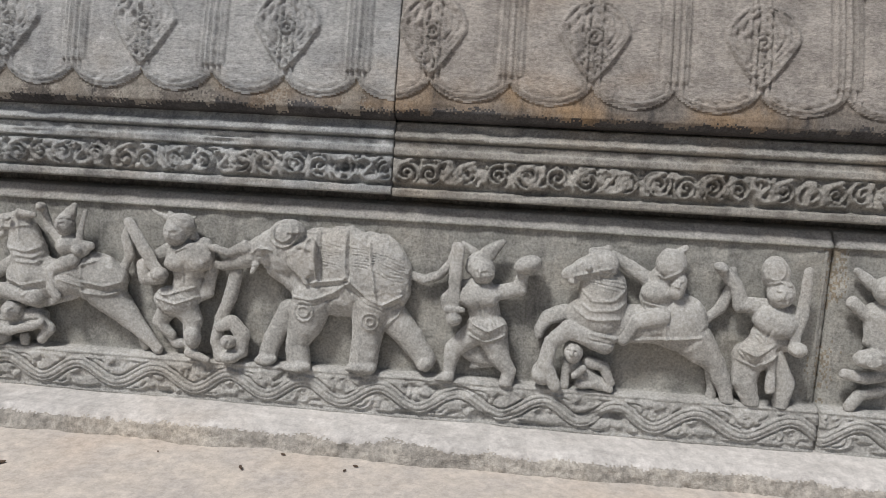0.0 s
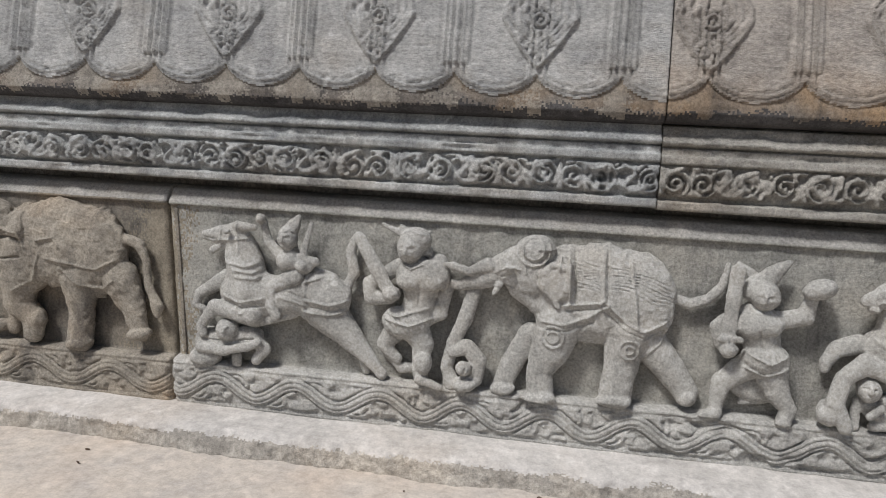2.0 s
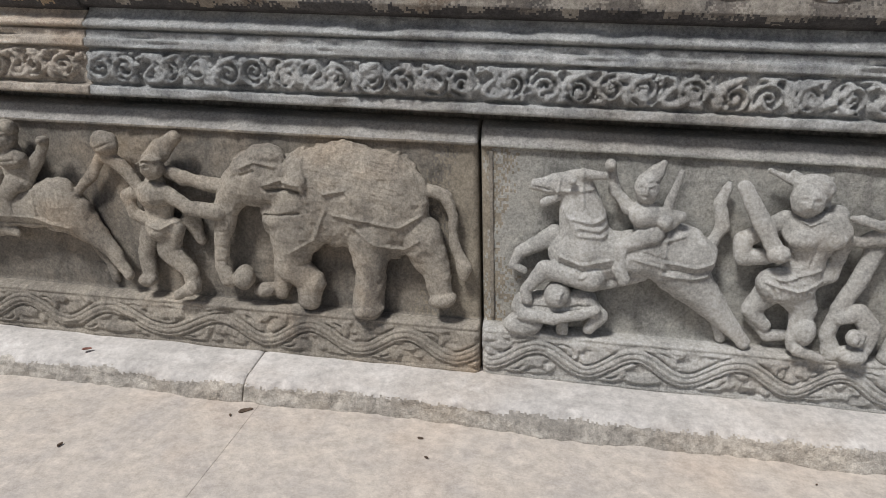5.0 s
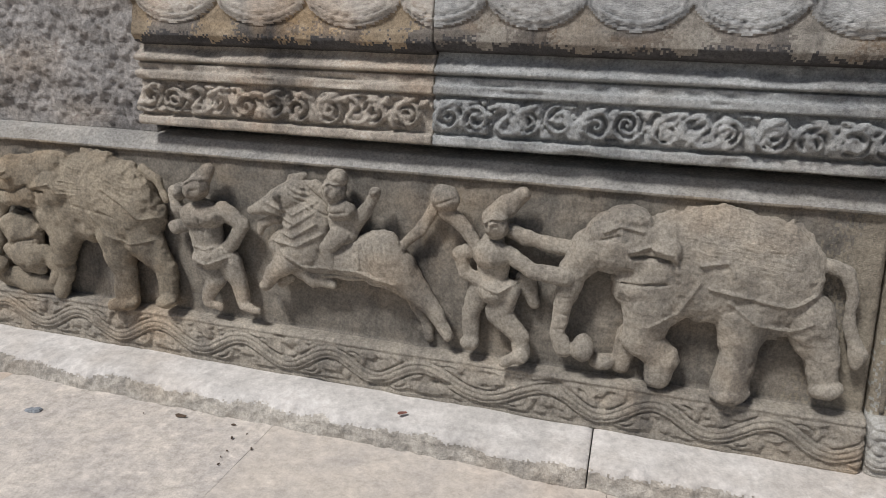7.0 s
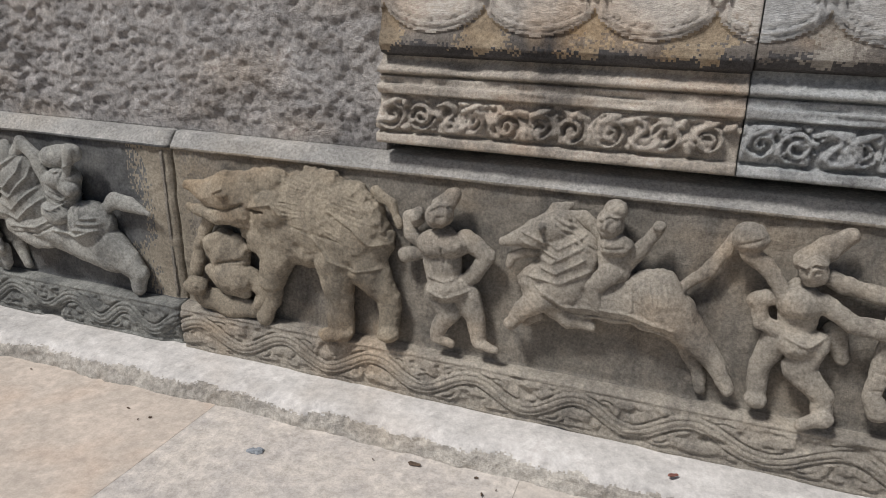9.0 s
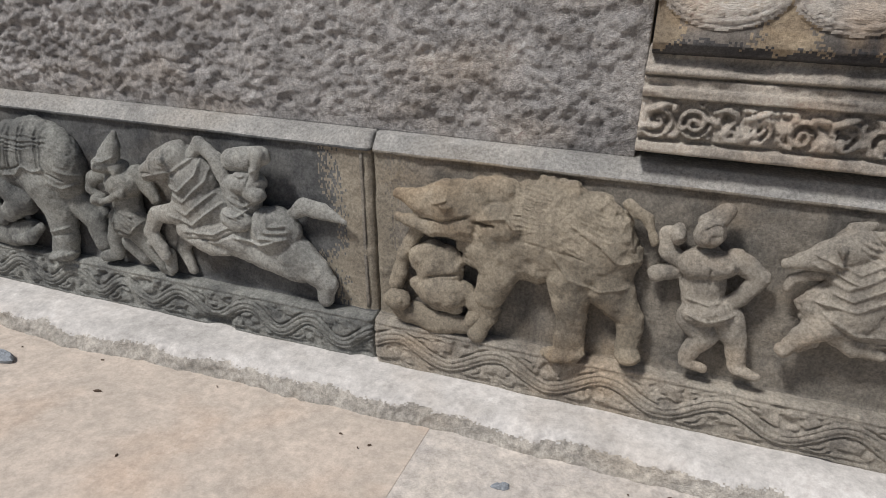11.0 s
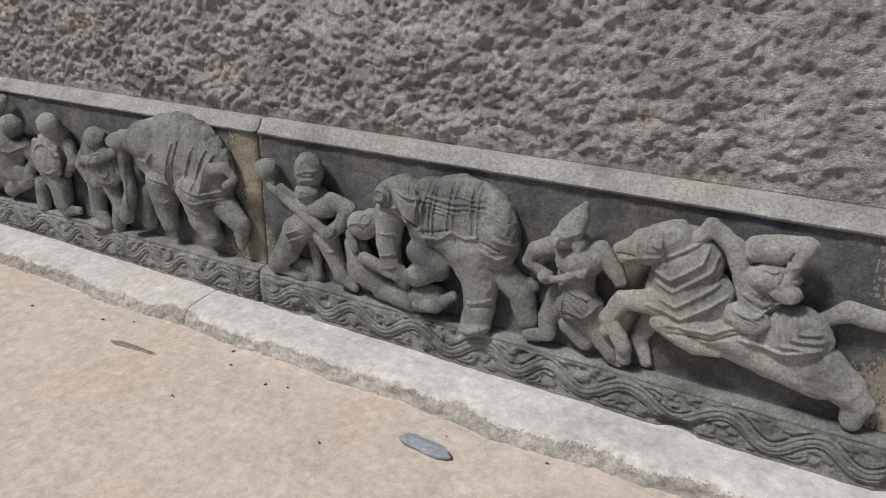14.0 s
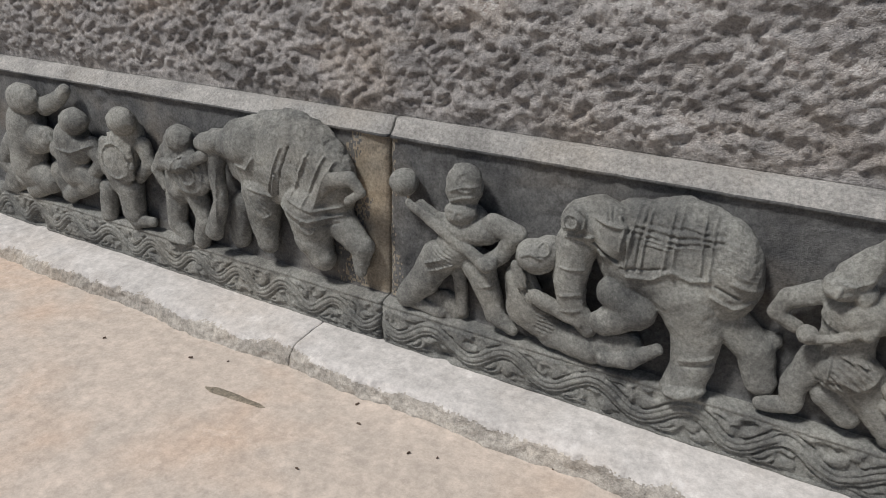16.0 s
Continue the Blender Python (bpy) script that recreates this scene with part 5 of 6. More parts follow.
carved(c, "trampled_figure", M_OCHRE, "ochre-stained granite lying figure relief under an elephant", "trampled figures", wear=0.0058)

# dark panel: draped leaping horse
c = Clay()
c.limb([(-3.121, 0.784), (-3.200, 0.739), (-3.278, 0.715)], (0.057, 0.058, 0.025), 0.085)
c.lump((-3.251, 0.695), (0.032, 0.020), 0.085, 0.04, 10)
c.lump((-3.078, 0.707), (0.108, 0.117), 0.06, 0.08, 10)
c.lump((-3.056, 0.595), (0.135, 0.125), 0.05, 0.085, -21)
c.limb([(-3.163, 0.798), (-3.105, 0.823)], (0.024, 0.020), 0.08)
c.lump((-2.904, 0.501), (0.106, 0.084), 0.045, 0.085, -9)
c.lump((-2.748, 0.538), (0.109, 0.096), 0.045, 0.09, -9)
c.limb([(-2.940, 0.485), (-2.783, 0.439), (-2.653, 0.420)], (0.074, 0.065, 0.072), 0.05)
c.limb([(-2.675, 0.456), (-2.584, 0.404), (-2.541, 0.362), (-2.547, 0.303)], (0.079, 0.058, 0.042, 0.033), 0.05)
c.limb([(-2.694, 0.598), (-2.627, 0.644), (-2.551, 0.638), (-2.465, 0.612)], (0.022, 0.034, 0.033, 0.010), 0.05, 0.6)
c.limb([(-3.145, 0.558), (-3.250, 0.540), (-3.290, 0.465), (-3.232, 0.373)], (0.047, 0.034, 0.031, 0.027), 0.08)
c.limb([(-3.236, 0.367), (-3.228, 0.312)], (0.027, 0.026), 0.07)
c.limb([(-3.157, 0.486), (-3.197, 0.387), (-3.161, 0.304)], (0.038, 0.029, 0.024), 0.02)
c.limb([(-3.114, 0.499), (-3.009, 0.448), (-2.939, 0.444)], (0.049, 0.039, 0.025), 0.075)
c.lump((-2.978, 0.502), (0.125, 0.055), 0.06, 0.075, -9)
c.line([(-3.225, 0.785), (-3.208, 0.678)], 0.0060, 0.0060)
c.line([(-3.155, 0.816), (-3.132, 0.702)], 0.0060, 0.0060)
c.line([(-3.254, 0.700), (-3.123, 0.733), (-3.029, 0.798)], 0.0060, 0.0060)
c.line([(-3.192, 0.681), (-3.110, 0.656), (-3.025, 0.731), (-3.011, 0.810)], 0.0070, 0.0070)
c.line([(-3.195, 0.649), (-3.098, 0.617), (-2.995, 0.708), (-2.978, 0.797)], 0.0070, 0.0070)
c.line([(-3.190, 0.609), (-3.086, 0.568), (-2.974, 0.663)], 0.0070, 0.0070)
c.line([(-3.168, 0.561), (-3.064, 0.531), (-2.943, 0.629)], 0.0070, 0.0070)
c.line([(-3.104, 0.501), (-2.965, 0.513), (-2.873, 0.564)], 0.0060, 0.0070)
c.line([(-3.092, 0.472), (-2.963, 0.486), (-2.871, 0.534)], -0.0050, 0.0060)
c.line([(-2.824, 0.635), (-2.778, 0.526), (-2.673, 0.532)], 0.0060, 0.0070)
c.line([(-2.797, 0.640), (-2.754, 0.552), (-2.667, 0.557)], 0.0060, 0.0070)
c.line([(-2.888, 0.510), (-2.775, 0.496), (-2.689, 0.528)], 0.0060, 0.0070)
c.line([(-2.761, 0.629), (-2.738, 0.575), (-2.678, 0.580)], 0.0060, 0.0060)
c.hatch((-2.918, 0.674), (0.033, 0.098), 10, 0.0150, 0.0040)
c.lump((-3.161, 0.772), (0.015, 0.013), 0.13, 0.012, 10)
c.line([(-3.279, 0.705), (-3.213, 0.711)], -0.0060, 0.0050)
c.ring((-3.174, 0.760), 0.022, 0.0030, 0.0040)
carved(c, "carved_horse", M_DARK_WORN, "dark granite leaping horse relief in pleated drapery", "carved horses")

# its rider in a broad hat
c = Clay()
c.limb([(-3.063, 0.787), (-3.018, 0.839), (-2.954, 0.796), (-2.923, 0.725)], (0.025, 0.027, 0.030, 0.026), 0.085)
c.limb([(-2.889, 0.794), (-2.836, 0.804), (-2.768, 0.821)], (0.041, 0.046, 0.036), 0.075, 0.75)
c.limb([(-2.773, 0.830), (-2.795, 0.734)], (0.030, 0.015), 0.095)
c.lump((-2.839, 0.716), (0.081, 0.044), 0.07, 0.055, 6)
c.limb([(-2.842, 0.712), (-2.853, 0.632)], (0.058, 0.056), 0.06)
c.limb([(-2.908, 0.707), (-2.874, 0.616), (-2.917, 0.566)], (0.036, 0.036, 0.034), 0.08)
c.lump((-2.795, 0.685), (0.046, 0.034), 0.09, 0.035, -10)
c.lump((-2.879, 0.577), (0.068, 0.044), 0.085, 0.045, -9)
c.line([(-2.906, 0.753), (-2.834, 0.748), (-2.759, 0.784)], 0.0060, 0.0060)
c.line([(-2.795, 0.810), (-2.813, 0.714)], -0.0050, 0.0050)
c.line([(-2.899, 0.658), (-2.842, 0.631), (-2.773, 0.665)], 0.0060, 0.0070)
c.line([(-2.923, 0.604), (-2.857, 0.598), (-2.823, 0.625)], 0.0050, 0.0060)
c.hatch((-2.860, 0.627), (0.063, 0.049), 60, 0.0130, 0.0030)
carved(c, "carved_rider", M_DARK_WORN, "dark granite rider relief in a broad hat", "carved riders")

# warrior in a pointed cap with a club
c = Clay()
c.limb([(-3.443, 0.751), (-3.419, 0.794), (-3.403, 0.842)], (0.048, 0.033, 0.011), 0.085)
c.lump((-3.467, 0.712), (0.042, 0.037), 0.09, 0.05, 2)
c.lump((-3.416, 0.702), (0.033, 0.034), 0.07, 0.05, 13)
c.lump((-3.411, 0.639), (0.086, 0.059), 0.065, 0.06, 3)
c.limb([(-3.424, 0.643), (-3.419, 0.550), (-3.413, 0.484)], (0.067, 0.063, 0.067), 0.06)
c.limb([(-3.509, 0.669), (-3.572, 0.636), (-3.595, 0.592), (-3.543, 0.561)], (0.033, 0.030, 0.023, 0.022), 0.065)
c.lump((-3.514, 0.568), (0.028, 0.025), 0.1, 0.035, -8)
c.limb([(-3.510, 0.557), (-3.437, 0.586), (-3.372, 0.625)], (0.012, 0.013, 0.011), 0.11)
c.limb([(-3.350, 0.683), (-3.302, 0.632), (-3.271, 0.592)], (0.038, 0.032, 0.024), 0.07)
c.lump((-3.387, 0.610), (0.024, 0.020), 0.1, 0.03, 15)
c.lump((-3.402, 0.474), (0.080, 0.060), 0.06, 0.06, 5)
c.limb([(-3.471, 0.475), (-3.511, 0.392), (-3.505, 0.332)], (0.050, 0.036, 0.031), 0.055)
c.limb([(-3.507, 0.319), (-3.578, 0.300)], (0.028, 0.022), 0.06)
c.limb([(-3.374, 0.459), (-3.322, 0.383), (-3.273, 0.312)], (0.067, 0.041, 0.028), 0.065)
c.limb([(-3.271, 0.300), (-3.244, 0.285)], (0.026, 0.018), 0.06)
c.limb([(-3.423, 0.387), (-3.371, 0.332)], (0.050, 0.035), 0.05)
c.lump((-3.290, 0.414), (0.030, 0.029), 0.06, 0.045, 18)
c.face((-3.471, 0.709), 1.15)
c.line([(-3.486, 0.741), (-3.440, 0.734), (-3.390, 0.758)], 0.0060, 0.0060)
c.line([(-3.522, 0.643), (-3.475, 0.608)], 0.0050, 0.0050)
c.line([(-3.421, 0.529), (-3.362, 0.518), (-3.341, 0.534)], 0.0060, 0.0060)
c.line([(-3.420, 0.472), (-3.366, 0.450), (-3.327, 0.500)], 0.0060, 0.0060)
c.line([(-3.448, 0.541), (-3.445, 0.425)], 0.0050, 0.0060)
c.hatch((-3.396, 0.479), (0.064, 0.047), 60, 0.0140, 0.0030)
c.line([(-3.464, 0.439), (-3.409, 0.456)], -0.0040, 0.0060)
carved(c, "carved_warrior", M_DARK, "dark granite warrior relief in a pointed cap with a club", "carved warriors")

# elephant with a studded caparison
c = Clay()
c.lump((-3.859, 0.674), (0.205, 0.177), 0.035, 0.11, -2)
c.lump((-3.754, 0.668), (0.114, 0.157), 0.035, 0.108, 13)
c.lump((-3.977, 0.669), (0.123, 0.155), 0.035, 0.105, 12)
c.lump((-4.101, 0.738), (0.107, 0.083), 0.065, 0.08, 11)
c.lump((-4.152, 0.757), (0.040, 0.041), 0.1, 0.05, 11)
c.limb([(-4.151, 0.665), (-4.160, 0.549), (-4.144, 0.456), (-4.086, 0.399)], (0.064, 0.052, 0.045, 0.030), 0.075)
c.lump((-4.045, 0.721), (0.052, 0.074), 0.105, 0.03, 11)
c.limb([(-4.021, 0.540), (-3.952, 0.499), (-4.039, 0.434)], (0.054, 0.060, 0.044), 0.075)
c.lump((-3.972, 0.500), (0.082, 0.072), 0.06, 0.06, -7)
c.limb([(-3.821, 0.583), (-3.780, 0.471), (-3.776, 0.356), (-3.789, 0.293)], (0.107, 0.075, 0.060, 0.061), 0.06)
c.lump((-3.788, 0.280), (0.068, 0.027), 0.06, 0.06, 12)
c.limb([(-3.709, 0.519), (-3.625, 0.449), (-3.593, 0.354)], (0.060, 0.053, 0.044), 0.03)
c.limb([(-3.681, 0.477), (-3.589, 0.481)], (0.037, 0.029), 0.01)
c.lump((-3.780, 0.563), (0.054, 0.038), 0.06, 0.06, 14)
c.line([(-3.983, 0.830), (-3.993, 0.637)], 0.0060, 0.0060)
c.line([(-3.958, 0.838), (-3.966, 0.633)], -0.0050, 0.0050)
c.line([(-3.945, 0.841), (-3.953, 0.636)], 0.0050, 0.0050)
c.line([(-3.886, 0.865), (-3.890, 0.650)], 0.0060, 0.0060)
c.line([(-3.864, 0.866), (-3.867, 0.655)], 0.0050, 0.0050)
c.line([(-3.810, 0.861), (-3.792, 0.672)], 0.0060, 0.0060)
c.line([(-3.783, 0.857), (-3.769, 0.664)], 0.0060, 0.0060)
c.line([(-3.985, 0.615), (-3.916, 0.624), (-3.862, 0.666)], 0.0080, 0.0080)
c.line([(-4.006, 0.634), (-3.928, 0.647), (-3.881, 0.666)], -0.0050, 0.0050)
c.line([(-3.862, 0.662), (-3.814, 0.648), (-3.768, 0.659)], 0.0080, 0.0080)
c.line([(-3.706, 0.664), (-3.631, 0.634)], 0.0080, 0.0080)
c.line([(-3.754, 0.614), (-3.696, 0.586), (-3.637, 0.608)], 0.0070, 0.0080)
c.line([(-3.748, 0.644), (-3.691, 0.620)], -0.0060, 0.0060)
c.line([(-3.738, 0.848), (-3.652, 0.722)], 0.0030, 0.0060)
c.line([(-4.178, 0.501), (-4.082, 0.524)], 0.0060, 0.0060)
c.line([(-4.175, 0.447), (-4.078, 0.472)], 0.0060, 0.0060)
c.line([(-3.805, 0.388), (-3.712, 0.415)], 0.0080, 0.0080)
c.line([(-3.803, 0.367), (-3.709, 0.393)], -0.0050, 0.0050)
c.ring((-4.152, 0.757), 0.020, 0.0050, 0.0040)
c.ring((-4.152, 0.757), 0.038, 0.0050, 0.0040)
c.line([(-4.176, 0.697), (-4.093, 0.714)], 0.0060, 0.0060)
c.line([(-4.092, 0.695), (-4.018, 0.651)], -0.0070, 0.0060)
c.line([(-4.087, 0.773), (-4.006, 0.760), (-4.011, 0.692)], 0.0060, 0.0060)
c.line([(-4.182, 0.595), (-4.076, 0.602)], 0.0040, 0.0060)
c.hatch((-3.918, 0.749), (0.038, 0.085), 90, 0.0160, 0.0030)
c.hatch((-3.826, 0.768), (0.033, 0.083), 90, 0.0160, 0.0030)
c.hatch((-4.049, 0.800), (0.040, 0.038), 20, 0.0120, 0.0025)
c.hatch((-3.706, 0.738), (0.069, 0.110), 70, 0.0130, 0.0014)
carved(c, "carved_elephant", M_DARK, "dark granite elephant relief with studded caparison", "carved elephants")

# lion curled under the elephant
c = Clay()
c.lump((-4.268, 0.602), (0.069, 0.057), 0.085, 0.055, 12)
c.lump((-4.239, 0.630), (0.051, 0.040), 0.07, 0.05, 12)
c.limb([(-4.332, 0.493), (-4.299, 0.400), (-4.227, 0.350)], (0.051, 0.072, 0.052), 0.06)
c.limb([(-4.217, 0.328), (-4.080, 0.321), (-3.963, 0.365)], (0.048, 0.058, 0.044), 0.055)
c.limb([(-4.026, 0.312), (-3.952, 0.327), (-3.875, 0.393)], (0.027, 0.028, 0.018), 0.075)
c.limb([(-4.260, 0.466), (-4.180, 0.442), (-4.113, 0.416)], (0.027, 0.025, 0.021), 0.09)
c.limb([(-4.332, 0.558), (-4.307, 0.498)], (0.019, 0.019), 0.09)
c.lump((-4.270, 0.592), (0.026, 0.018), 0.12, 0.02, 12)
c.line([(-4.314, 0.554), (-4.258, 0.552), (-4.214, 0.583)], -0.0060, 0.0050)
c.line([(-4.304, 0.609), (-4.271, 0.625), (-4.237, 0.613)], 0.0060, 0.0050)
c.ring((-4.236, 0.641), 0.019, 0.0050, 0.0040)
c.hatch((-4.285, 0.485), (0.051, 0.066), 40, 0.0140, 0.0050)
c.hatch((-4.218, 0.392), (0.058, 0.040), 70, 0.0140, 0.0040)
c.line([(-4.083, 0.373), (-4.000, 0.407)], -0.0050, 0.0060)
carved(c, "carved_lion", M_DARK, "dark granite lion relief curled under the elephant", "carved beasts")

# striding warrior with a long blade
c = Clay()
c.lump((-4.534, 0.770), (0.061, 0.080), 0.07, 0.055, 1)
c.lump((-4.532, 0.690), (0.056, 0.041), 0.085, 0.05, 11)
c.lump((-4.507, 0.631), (0.113, 0.053), 0.065, 0.055, 2)
c.limb([(-4.515, 0.641), (-4.565, 0.553)], (0.072, 0.074), 0.065)
c.limb([(-4.420, 0.666), (-4.345, 0.652), (-4.388, 0.573), (-4.442, 0.528)], (0.040, 0.034, 0.029, 0.030), 0.075)
c.limb([(-4.722, 0.687), (-4.590, 0.619), (-4.431, 0.534)], (0.017, 0.022, 0.026), 0.1, 0.6)
c.lump((-4.771, 0.738), (0.051, 0.047), 0.05, 0.05, 10)
c.limb([(-4.580, 0.626), (-4.656, 0.634), (-4.706, 0.664)], (0.033, 0.027, 0.023), 0.06)
c.lump((-4.420, 0.545), (0.037, 0.027), 0.11, 0.03, 13)
c.lump((-4.602, 0.521), (0.099, 0.057), 0.06, 0.055, 28)
c.limb([(-4.634, 0.492), (-4.689, 0.397), (-4.761, 0.311)], (0.064, 0.058, 0.042), 0.06)
c.limb([(-4.773, 0.297), (-4.623, 0.274)], (0.030, 0.023), 0.045)
c.limb([(-4.481, 0.503), (-4.439, 0.415), (-4.411, 0.348)], (0.062, 0.046, 0.038), 0.06)
c.limb([(-4.411, 0.336), (-4.344, 0.300)], (0.036, 0.023), 0.06)
c.limb([(-4.561, 0.453), (-4.544, 0.303)], (0.028, 0.022), 0.035)
c.lump((-4.620, 0.297), (0.096, 0.059), 0.01, 0.03, -4)
c.limb([(-4.606, 0.260), (-4.580, 0.242)], (0.027, 0.023), 0.03)
c.face((-4.532, 0.686), 1.05)
c.line([(-4.570, 0.725), (-4.514, 0.751), (-4.451, 0.746)], 0.0060, 0.0060)
c.line([(-4.562, 0.764), (-4.514, 0.786), (-4.460, 0.781)], 0.0040, 0.0060)
c.line([(-4.645, 0.457), (-4.554, 0.500)], 0.0060, 0.0060)
c.line([(-4.657, 0.488), (-4.579, 0.524)], 0.0060, 0.0060)
c.line([(-4.443, 0.447), (-4.371, 0.465)], 0.0050, 0.0060)
c.hatch((-4.592, 0.526), (0.077, 0.041), 60, 0.0140, 0.0030)
c.ring((-4.509, 0.797), 0.031, 0.0030, 0.0050)
carved(c, "carved_warrior", M_DARK, "dark granite striding warrior relief with a long blade", "carved warriors")

# far panel: elephant with curled tail
c = Clay()
c.lump((-5.266, 0.726), (0.248, 0.191), 0.035, 0.11, -5)
c.lump((-5.137, 0.672), (0.149, 0.179), 0.035, 0.105, 2)
c.lump((-5.434, 0.720), (0.165, 0.157), 0.035, 0.105, 9)
c.lump((-5.472, 0.765), (0.117, 0.098), 0.065, 0.08, 9)
c.limb([(-5.482, 0.757), (-5.600, 0.761), (-5.626, 0.644), (-5.616, 0.505), (-5.674, 0.371)], (0.067, 0.050, 0.038, 0.034, 0.041), 0.085)
c.lump((-5.626, 0.754), (0.089, 0.045), 0.09, 0.05, 9)
c.limb([(-5.426, 0.582), (-5.425, 0.453), (-5.413, 0.372)], (0.092, 0.066, 0.048), 0.06)
c.limb([(-5.554, 0.501), (-5.590, 0.345)], (0.054, 0.046), 0.03)
c.limb([(-5.176, 0.563), (-5.178, 0.449), (-5.139, 0.377)], (0.125, 0.084, 0.058), 0.06)
c.limb([(-5.054, 0.529), (-4.960, 0.455), (-4.968, 0.357)], (0.071, 0.050, 0.026), 0.05)
c.limb([(-5.118, 0.625), (-5.057, 0.700), (-4.958, 0.726), (-4.912, 0.686), (-4.974, 0.645)], (0.029, 0.030, 0.027, 0.019, 0.016), 0.1)
c.line([(-5.256, 0.795), (-5.342, 0.609)], 0.0060, 0.0060)
c.line([(-5.224, 0.800), (-5.301, 0.605)], -0.0050, 0.0050)
c.line([(-5.140, 0.793), (-5.219, 0.610)], 0.0060, 0.0060)
c.line([(-5.078, 0.782), (-5.153, 0.601)], 0.0060, 0.0060)
c.line([(-5.041, 0.768), (-5.115, 0.587)], 0.0050, 0.0060)
c.line([(-5.442, 0.612), (-5.330, 0.589), (-5.293, 0.683)], 0.0070, 0.0070)
c.line([(-5.276, 0.577), (-5.144, 0.537), (-5.014, 0.576)], 0.0080, 0.0080)
c.line([(-5.245, 0.616), (-5.115, 0.583), (-5.012, 0.608)], 0.0070, 0.0070)
c.line([(-5.265, 0.546), (-5.146, 0.510), (-5.028, 0.545)], -0.0050, 0.0060)
c.ring((-5.146, 0.515), 0.030, 0.0060, 0.0050)
c.line([(-5.432, 0.569), (-5.384, 0.487), (-5.337, 0.519)], 0.0060, 0.0060)
c.line([(-5.490, 0.693), (-5.434, 0.681), (-5.399, 0.730)], 0.0060, 0.0060)
c.hatch((-5.396, 0.507), (0.066, 0.085), 30, 0.0140, 0.0040)
c.hatch((-5.185, 0.702), (0.105, 0.065), 20, 0.0140, 0.0020)
c.line([(-5.600, 0.652), (-5.626, 0.411)], 0.0050, 0.0060)
carved(c, "carved_elephant", M_DARK, "dark granite elephant relief with curled tail and garlands", "carved elephants")

# shield bearers of the far panel
c = Clay()
c.lump((-5.818, 0.739), (0.070, 0.056), 0.08, 0.05, 8)
c.limb([(-5.862, 0.691), (-5.888, 0.517)], (0.086, 0.079), 0.05)
c.lump((-5.782, 0.606), (0.128, 0.102), 0.085, 0.03, 10)
c.limb([(-5.891, 0.630), (-5.791, 0.635), (-5.652, 0.704)], (0.026, 0.025, 0.024), 0.115)
c.limb([(-5.922, 0.487), (-5.943, 0.341), (-5.889, 0.286)], (0.054, 0.047, 0.039), 0.055)
c.limb([(-5.801, 0.497), (-5.762, 0.392), (-5.802, 0.293)], (0.057, 0.047, 0.041), 0.055)
c.limb([(-5.952, 0.655), (-6.022, 0.570), (-5.983, 0.502)], (0.036, 0.032, 0.027), 0.06)
c.ring((-5.765, 0.601), 0.041, 0.0060, 0.0060)
c.ring((-5.765, 0.601), 0.078, 0.0060, 0.0060)
c.lump((-5.935, 0.261), (0.082, 0.033), 0.05, 0.04, 6)
carved(c, "carved_warrior", M_DARK, "dark granite warrior relief with a ringed round shield", "carved warriors")

# bearer of an oval shield
c = Clay()
c.lump((-6.167, 0.761), (0.079, 0.060), 0.08, 0.05, 8)
c.limb([(-6.194, 0.689), (-6.266, 0.472)], (0.082, 0.082), 0.045)
c.lump((-6.244, 0.577), (0.121, 0.126), 0.085, 0.03, 3)
c.limb([(-6.223, 0.444), (-6.221, 0.337), (-6.211, 0.298)], (0.073, 0.060, 0.045), 0.06)
c.limb([(-6.213, 0.293), (-6.103, 0.308)], (0.039, 0.023), 0.06)
c.limb([(-6.393, 0.410), (-6.420, 0.280)], (0.049, 0.045), 0.05)
c.limb([(-6.098, 0.656), (-6.071, 0.586), (-6.150, 0.509)], (0.040, 0.035, 0.028), 0.055)
c.ring((-6.222, 0.584), 0.079, 0.0040, 0.0060)
carved(c, "carved_warrior", M_DARK, "dark granite warrior relief with an oval shield", "carved warriors")

# striding bearer beyond
c = Clay()
c.lump((-6.505, 0.715), (0.088, 0.059), 0.08, 0.05, 8)
c.lump((-6.571, 0.572), (0.165, 0.068), 0.065, 0.055, 9)
c.limb([(-6.588, 0.609), (-6.609, 0.470)], (0.099, 0.089), 0.06)
c.limb([(-6.569, 0.463), (-6.473, 0.439), (-6.697, 0.327)], (0.076, 0.056, 0.040), 0.06)
c.limb([(-6.739, 0.429), (-6.707, 0.320)], (0.066, 0.044), 0.04)
c.limb([(-6.431, 0.608), (-6.379, 0.538), (-6.470, 0.469)], (0.047, 0.039, 0.031), 0.07)
c.line([(-6.620, 0.581), (-6.518, 0.575), (-6.404, 0.619)], 0.0060, 0.0060)
carved(c, "carved_warrior", M_DARK, "dark granite striding warrior relief with bent arms", "carved warriors")

# crouching bearer beyond
c = Clay()
c.lump((-6.866, 0.773), (0.106, 0.074), 0.08, 0.055, 7)
c.lump((-6.871, 0.581), (0.180, 0.078), 0.065, 0.055, 8)
c.limb([(-6.926, 0.641), (-6.978, 0.436)], (0.113, 0.105), 0.06)
c.limb([(-7.064, 0.540), (-7.185, 0.419), (-7.085, 0.362)], (0.053, 0.048, 0.040), 0.07)
c.limb([(-6.964, 0.409), (-6.814, 0.378), (-6.979, 0.303)], (0.091, 0.061, 0.050), 0.06)
c.limb([(-7.084, 0.369), (-7.228, 0.251)], (0.080, 0.054), 0.04)
c.lump((-6.956, 0.367), (0.125, 0.045), 0.06, 0.045, 10)
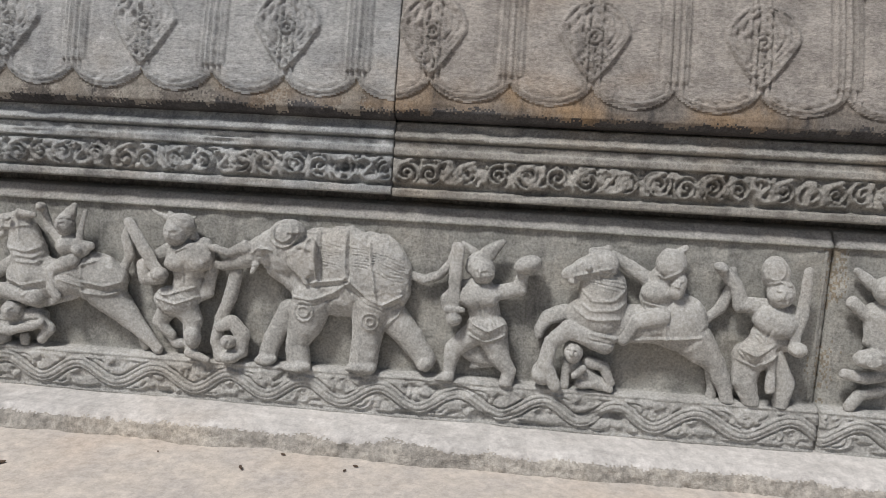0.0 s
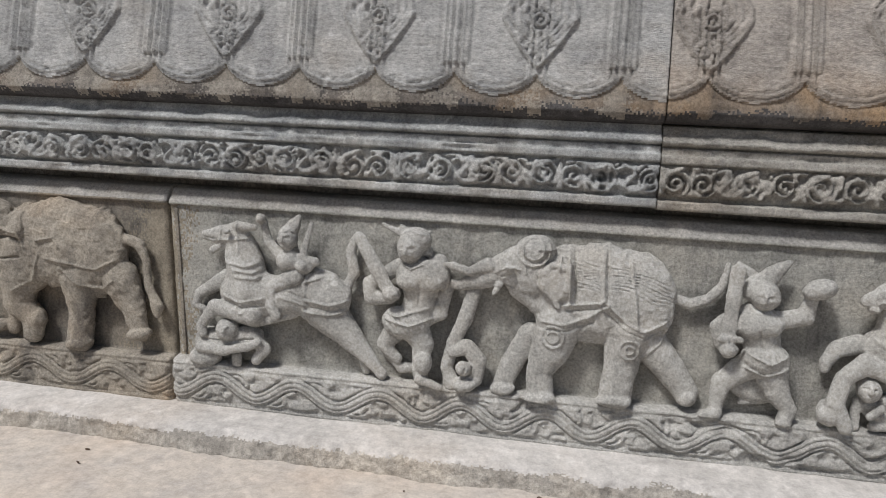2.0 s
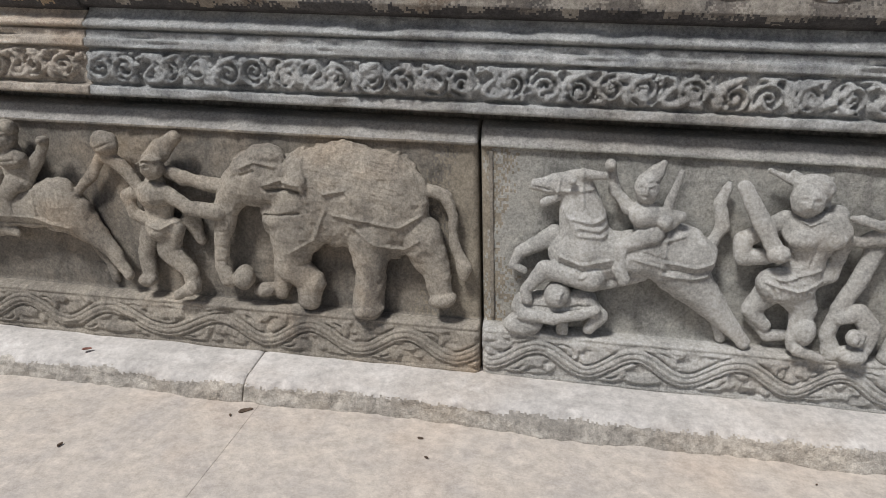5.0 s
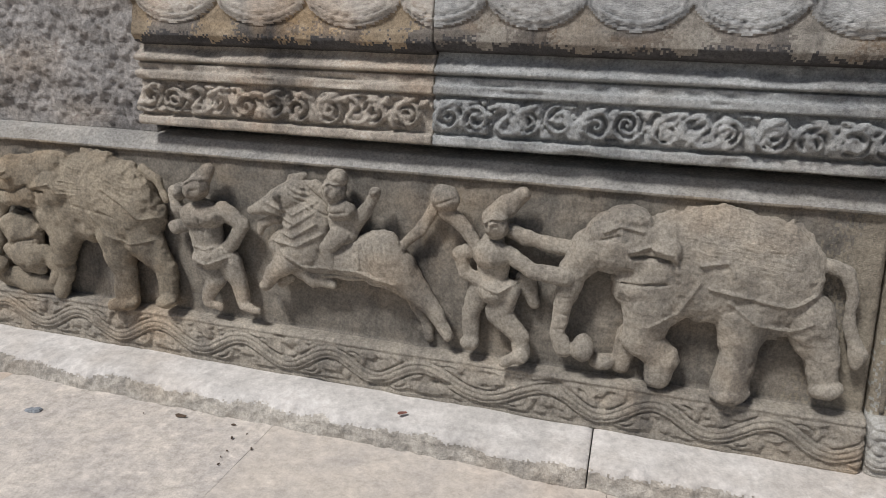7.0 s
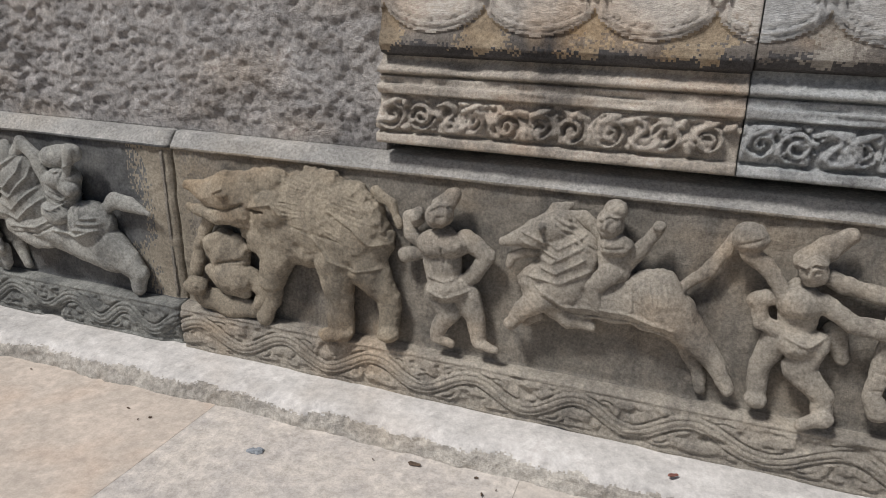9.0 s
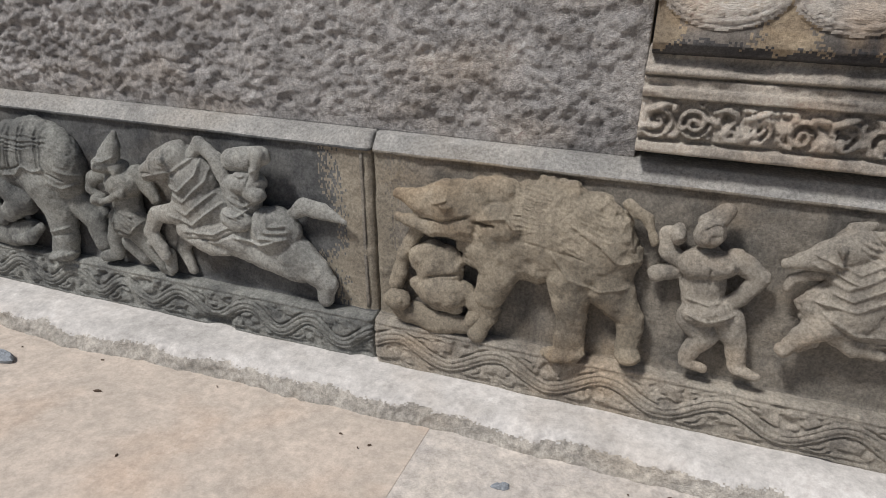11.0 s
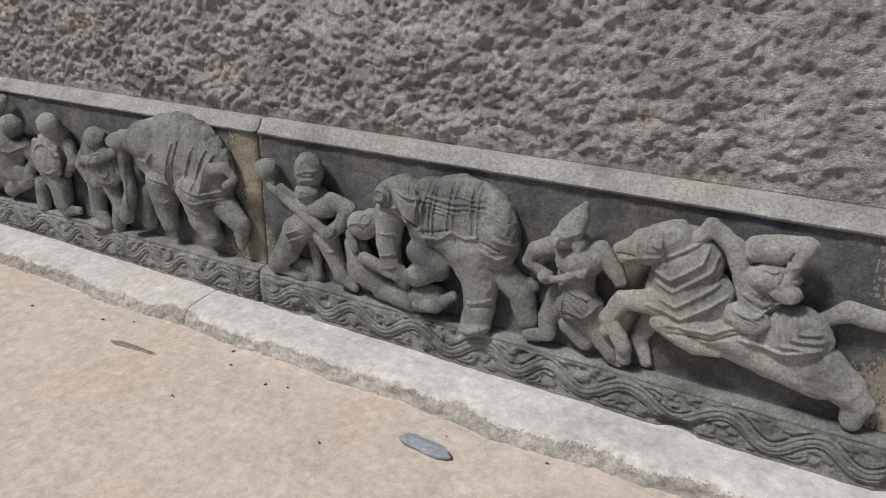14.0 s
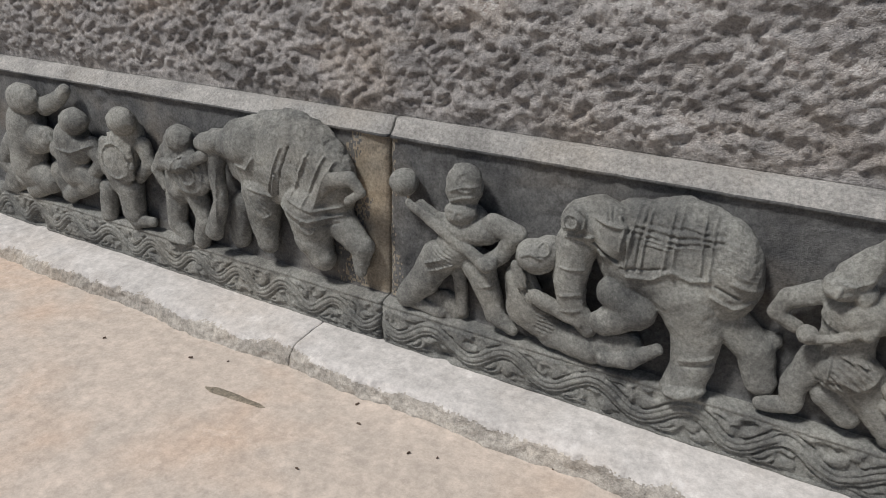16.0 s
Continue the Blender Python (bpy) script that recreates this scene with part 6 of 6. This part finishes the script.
c.limb([(-6.756, 0.744), (-6.632, 0.798), (-6.576, 0.842)], (0.044, 0.036, 0.029), 0.06)
carved(c, "carved_warrior", M_DARK, "dark granite crouching warrior relief with a raised arm", "carved warriors")


# ---- small things on the ground ----
def chip(name, label, cat, mat, x, y, z, length, width, thick, turn, seed, group="", square=False):
    """A thin broken piece with an uneven outline, lying flat."""
    rnd = random.Random(seed)
    bm = bmesh.new()
    n = 14
    rings = []
    for zz, f in ((0, 0.92), (thick * 0.5, 1.0), (thick, 0.86)):
        ring = []
        for i in range(n):
            a = 2 * math.pi * i / n
            r = 0.5 * (0.85 + 0.15 * math.cos(2 * a)) * f * (1 + 0.16 * math.sin(3 * a + seed) + 0.09 * math.cos(7 * a + 2 * seed))
            if square:
                r = 0.5 * f / (abs(math.cos(a)) ** 5 + abs(math.sin(a)) ** 5) ** 0.2 * (1 + 0.10 * math.sin(2 * a + 1) + 0.06 * math.cos(5 * a))
            ring.append(bm.verts.new((math.cos(a) * r * length, math.sin(a) * r * width, zz + rnd.uniform(-1, 1) * thick * 0.12)))
        rings.append(ring)
    for lo, up in zip(rings[:-1], rings[1:]):
        for i in range(n):
            bm.faces.new((lo[i], lo[(i + 1) % n], up[(i + 1) % n], up[i]))
    bm.faces.new(rings[-1])
    bm.faces.new(rings[0][::-1])
    me = bpy.data.meshes.new(name)
    bm.to_mesh(me)
    bm.free()
    me.materials.append(mat)
    ob = new(name, me)
    ob.matrix_world = pose(x, y, z, 0, 0, turn)
    return tagged(ob, label, cat, group)


chip("slate_fragment", "broken blue-grey slate fragment lying on the paving", "stone", M_SLATE, -3.765, -0.465, 0.002, 0.185, 0.058, 0.024, -6, 3, square=True)
chip("pebble", "flat grey pebble lying on the paving", "stone", M_SLATE, -1.747, -0.439, 0.002, 0.055, 0.035, 0.012, 20, 5)
chip("red_leaf", "small dry red leaf lying on the stone ledge", "leaf", M_REDLEAF, -0.485, -0.167, 0.089, 0.035, 0.018, 0.004, 30, 8)
for i, (x, y, s) in enumerate(((-1.257, -0.30, 0.045), (0.17, -0.31, 0.05), (-0.28, -0.60, 0.022), (2.26, -0.42, 0.03), (2.37, -0.29, 0.02), (-3.227, -0.498, 0.03), (-4.50, -0.445, 0.014),
                               (-2.9, -0.75, 0.014), (-4.1, -0.62, 0.013), (-4.75, -0.68, 0.013), (-5.5, -0.42, 0.016), (-5.9, -0.5, 0.014), (-0.9, -0.7, 0.016), (0.8, -0.45, 0.014), (1.45, -0.55, 0.05), (-3.5, -0.9, 0.014))):
    chip("dry_leaf", "tiny dry brown leaf scrap on the paving", "leaf", M_LEAF, x, y, 0.0025, s, s * 0.5, 0.005, 40 * i, 20 + i, "leaf scraps")
rnd = random.Random(12)
for i in range(26):
    # scraps gathered along the old joint and the foot of the ledge
    if i < 7:
        x, y = -0.98 + rnd.gauss(0, 0.05) - 0.01 * i, -0.29 - 0.035 * i
    else:
        x, y = rnd.uniform(-6.5, 3.5), -0.275 - abs(rnd.gauss(0, 0.12))
    s = rnd.uniform(0.006, 0.02)
    chip("dirt_scrap", "tiny brown dirt scrap lying on the paving", "debris", M_LEAF, x, y, 0.002, s, s * 0.6, 0.004, rnd.uniform(0, 180), 60 + i, "dirt scraps")
chip("dirt_patch", "thin brown dried mud smear on the paving", "stain", M_OCHRE, -5.19, -0.515, 0.001, 0.27, 0.045, 0.003, 4, 2)
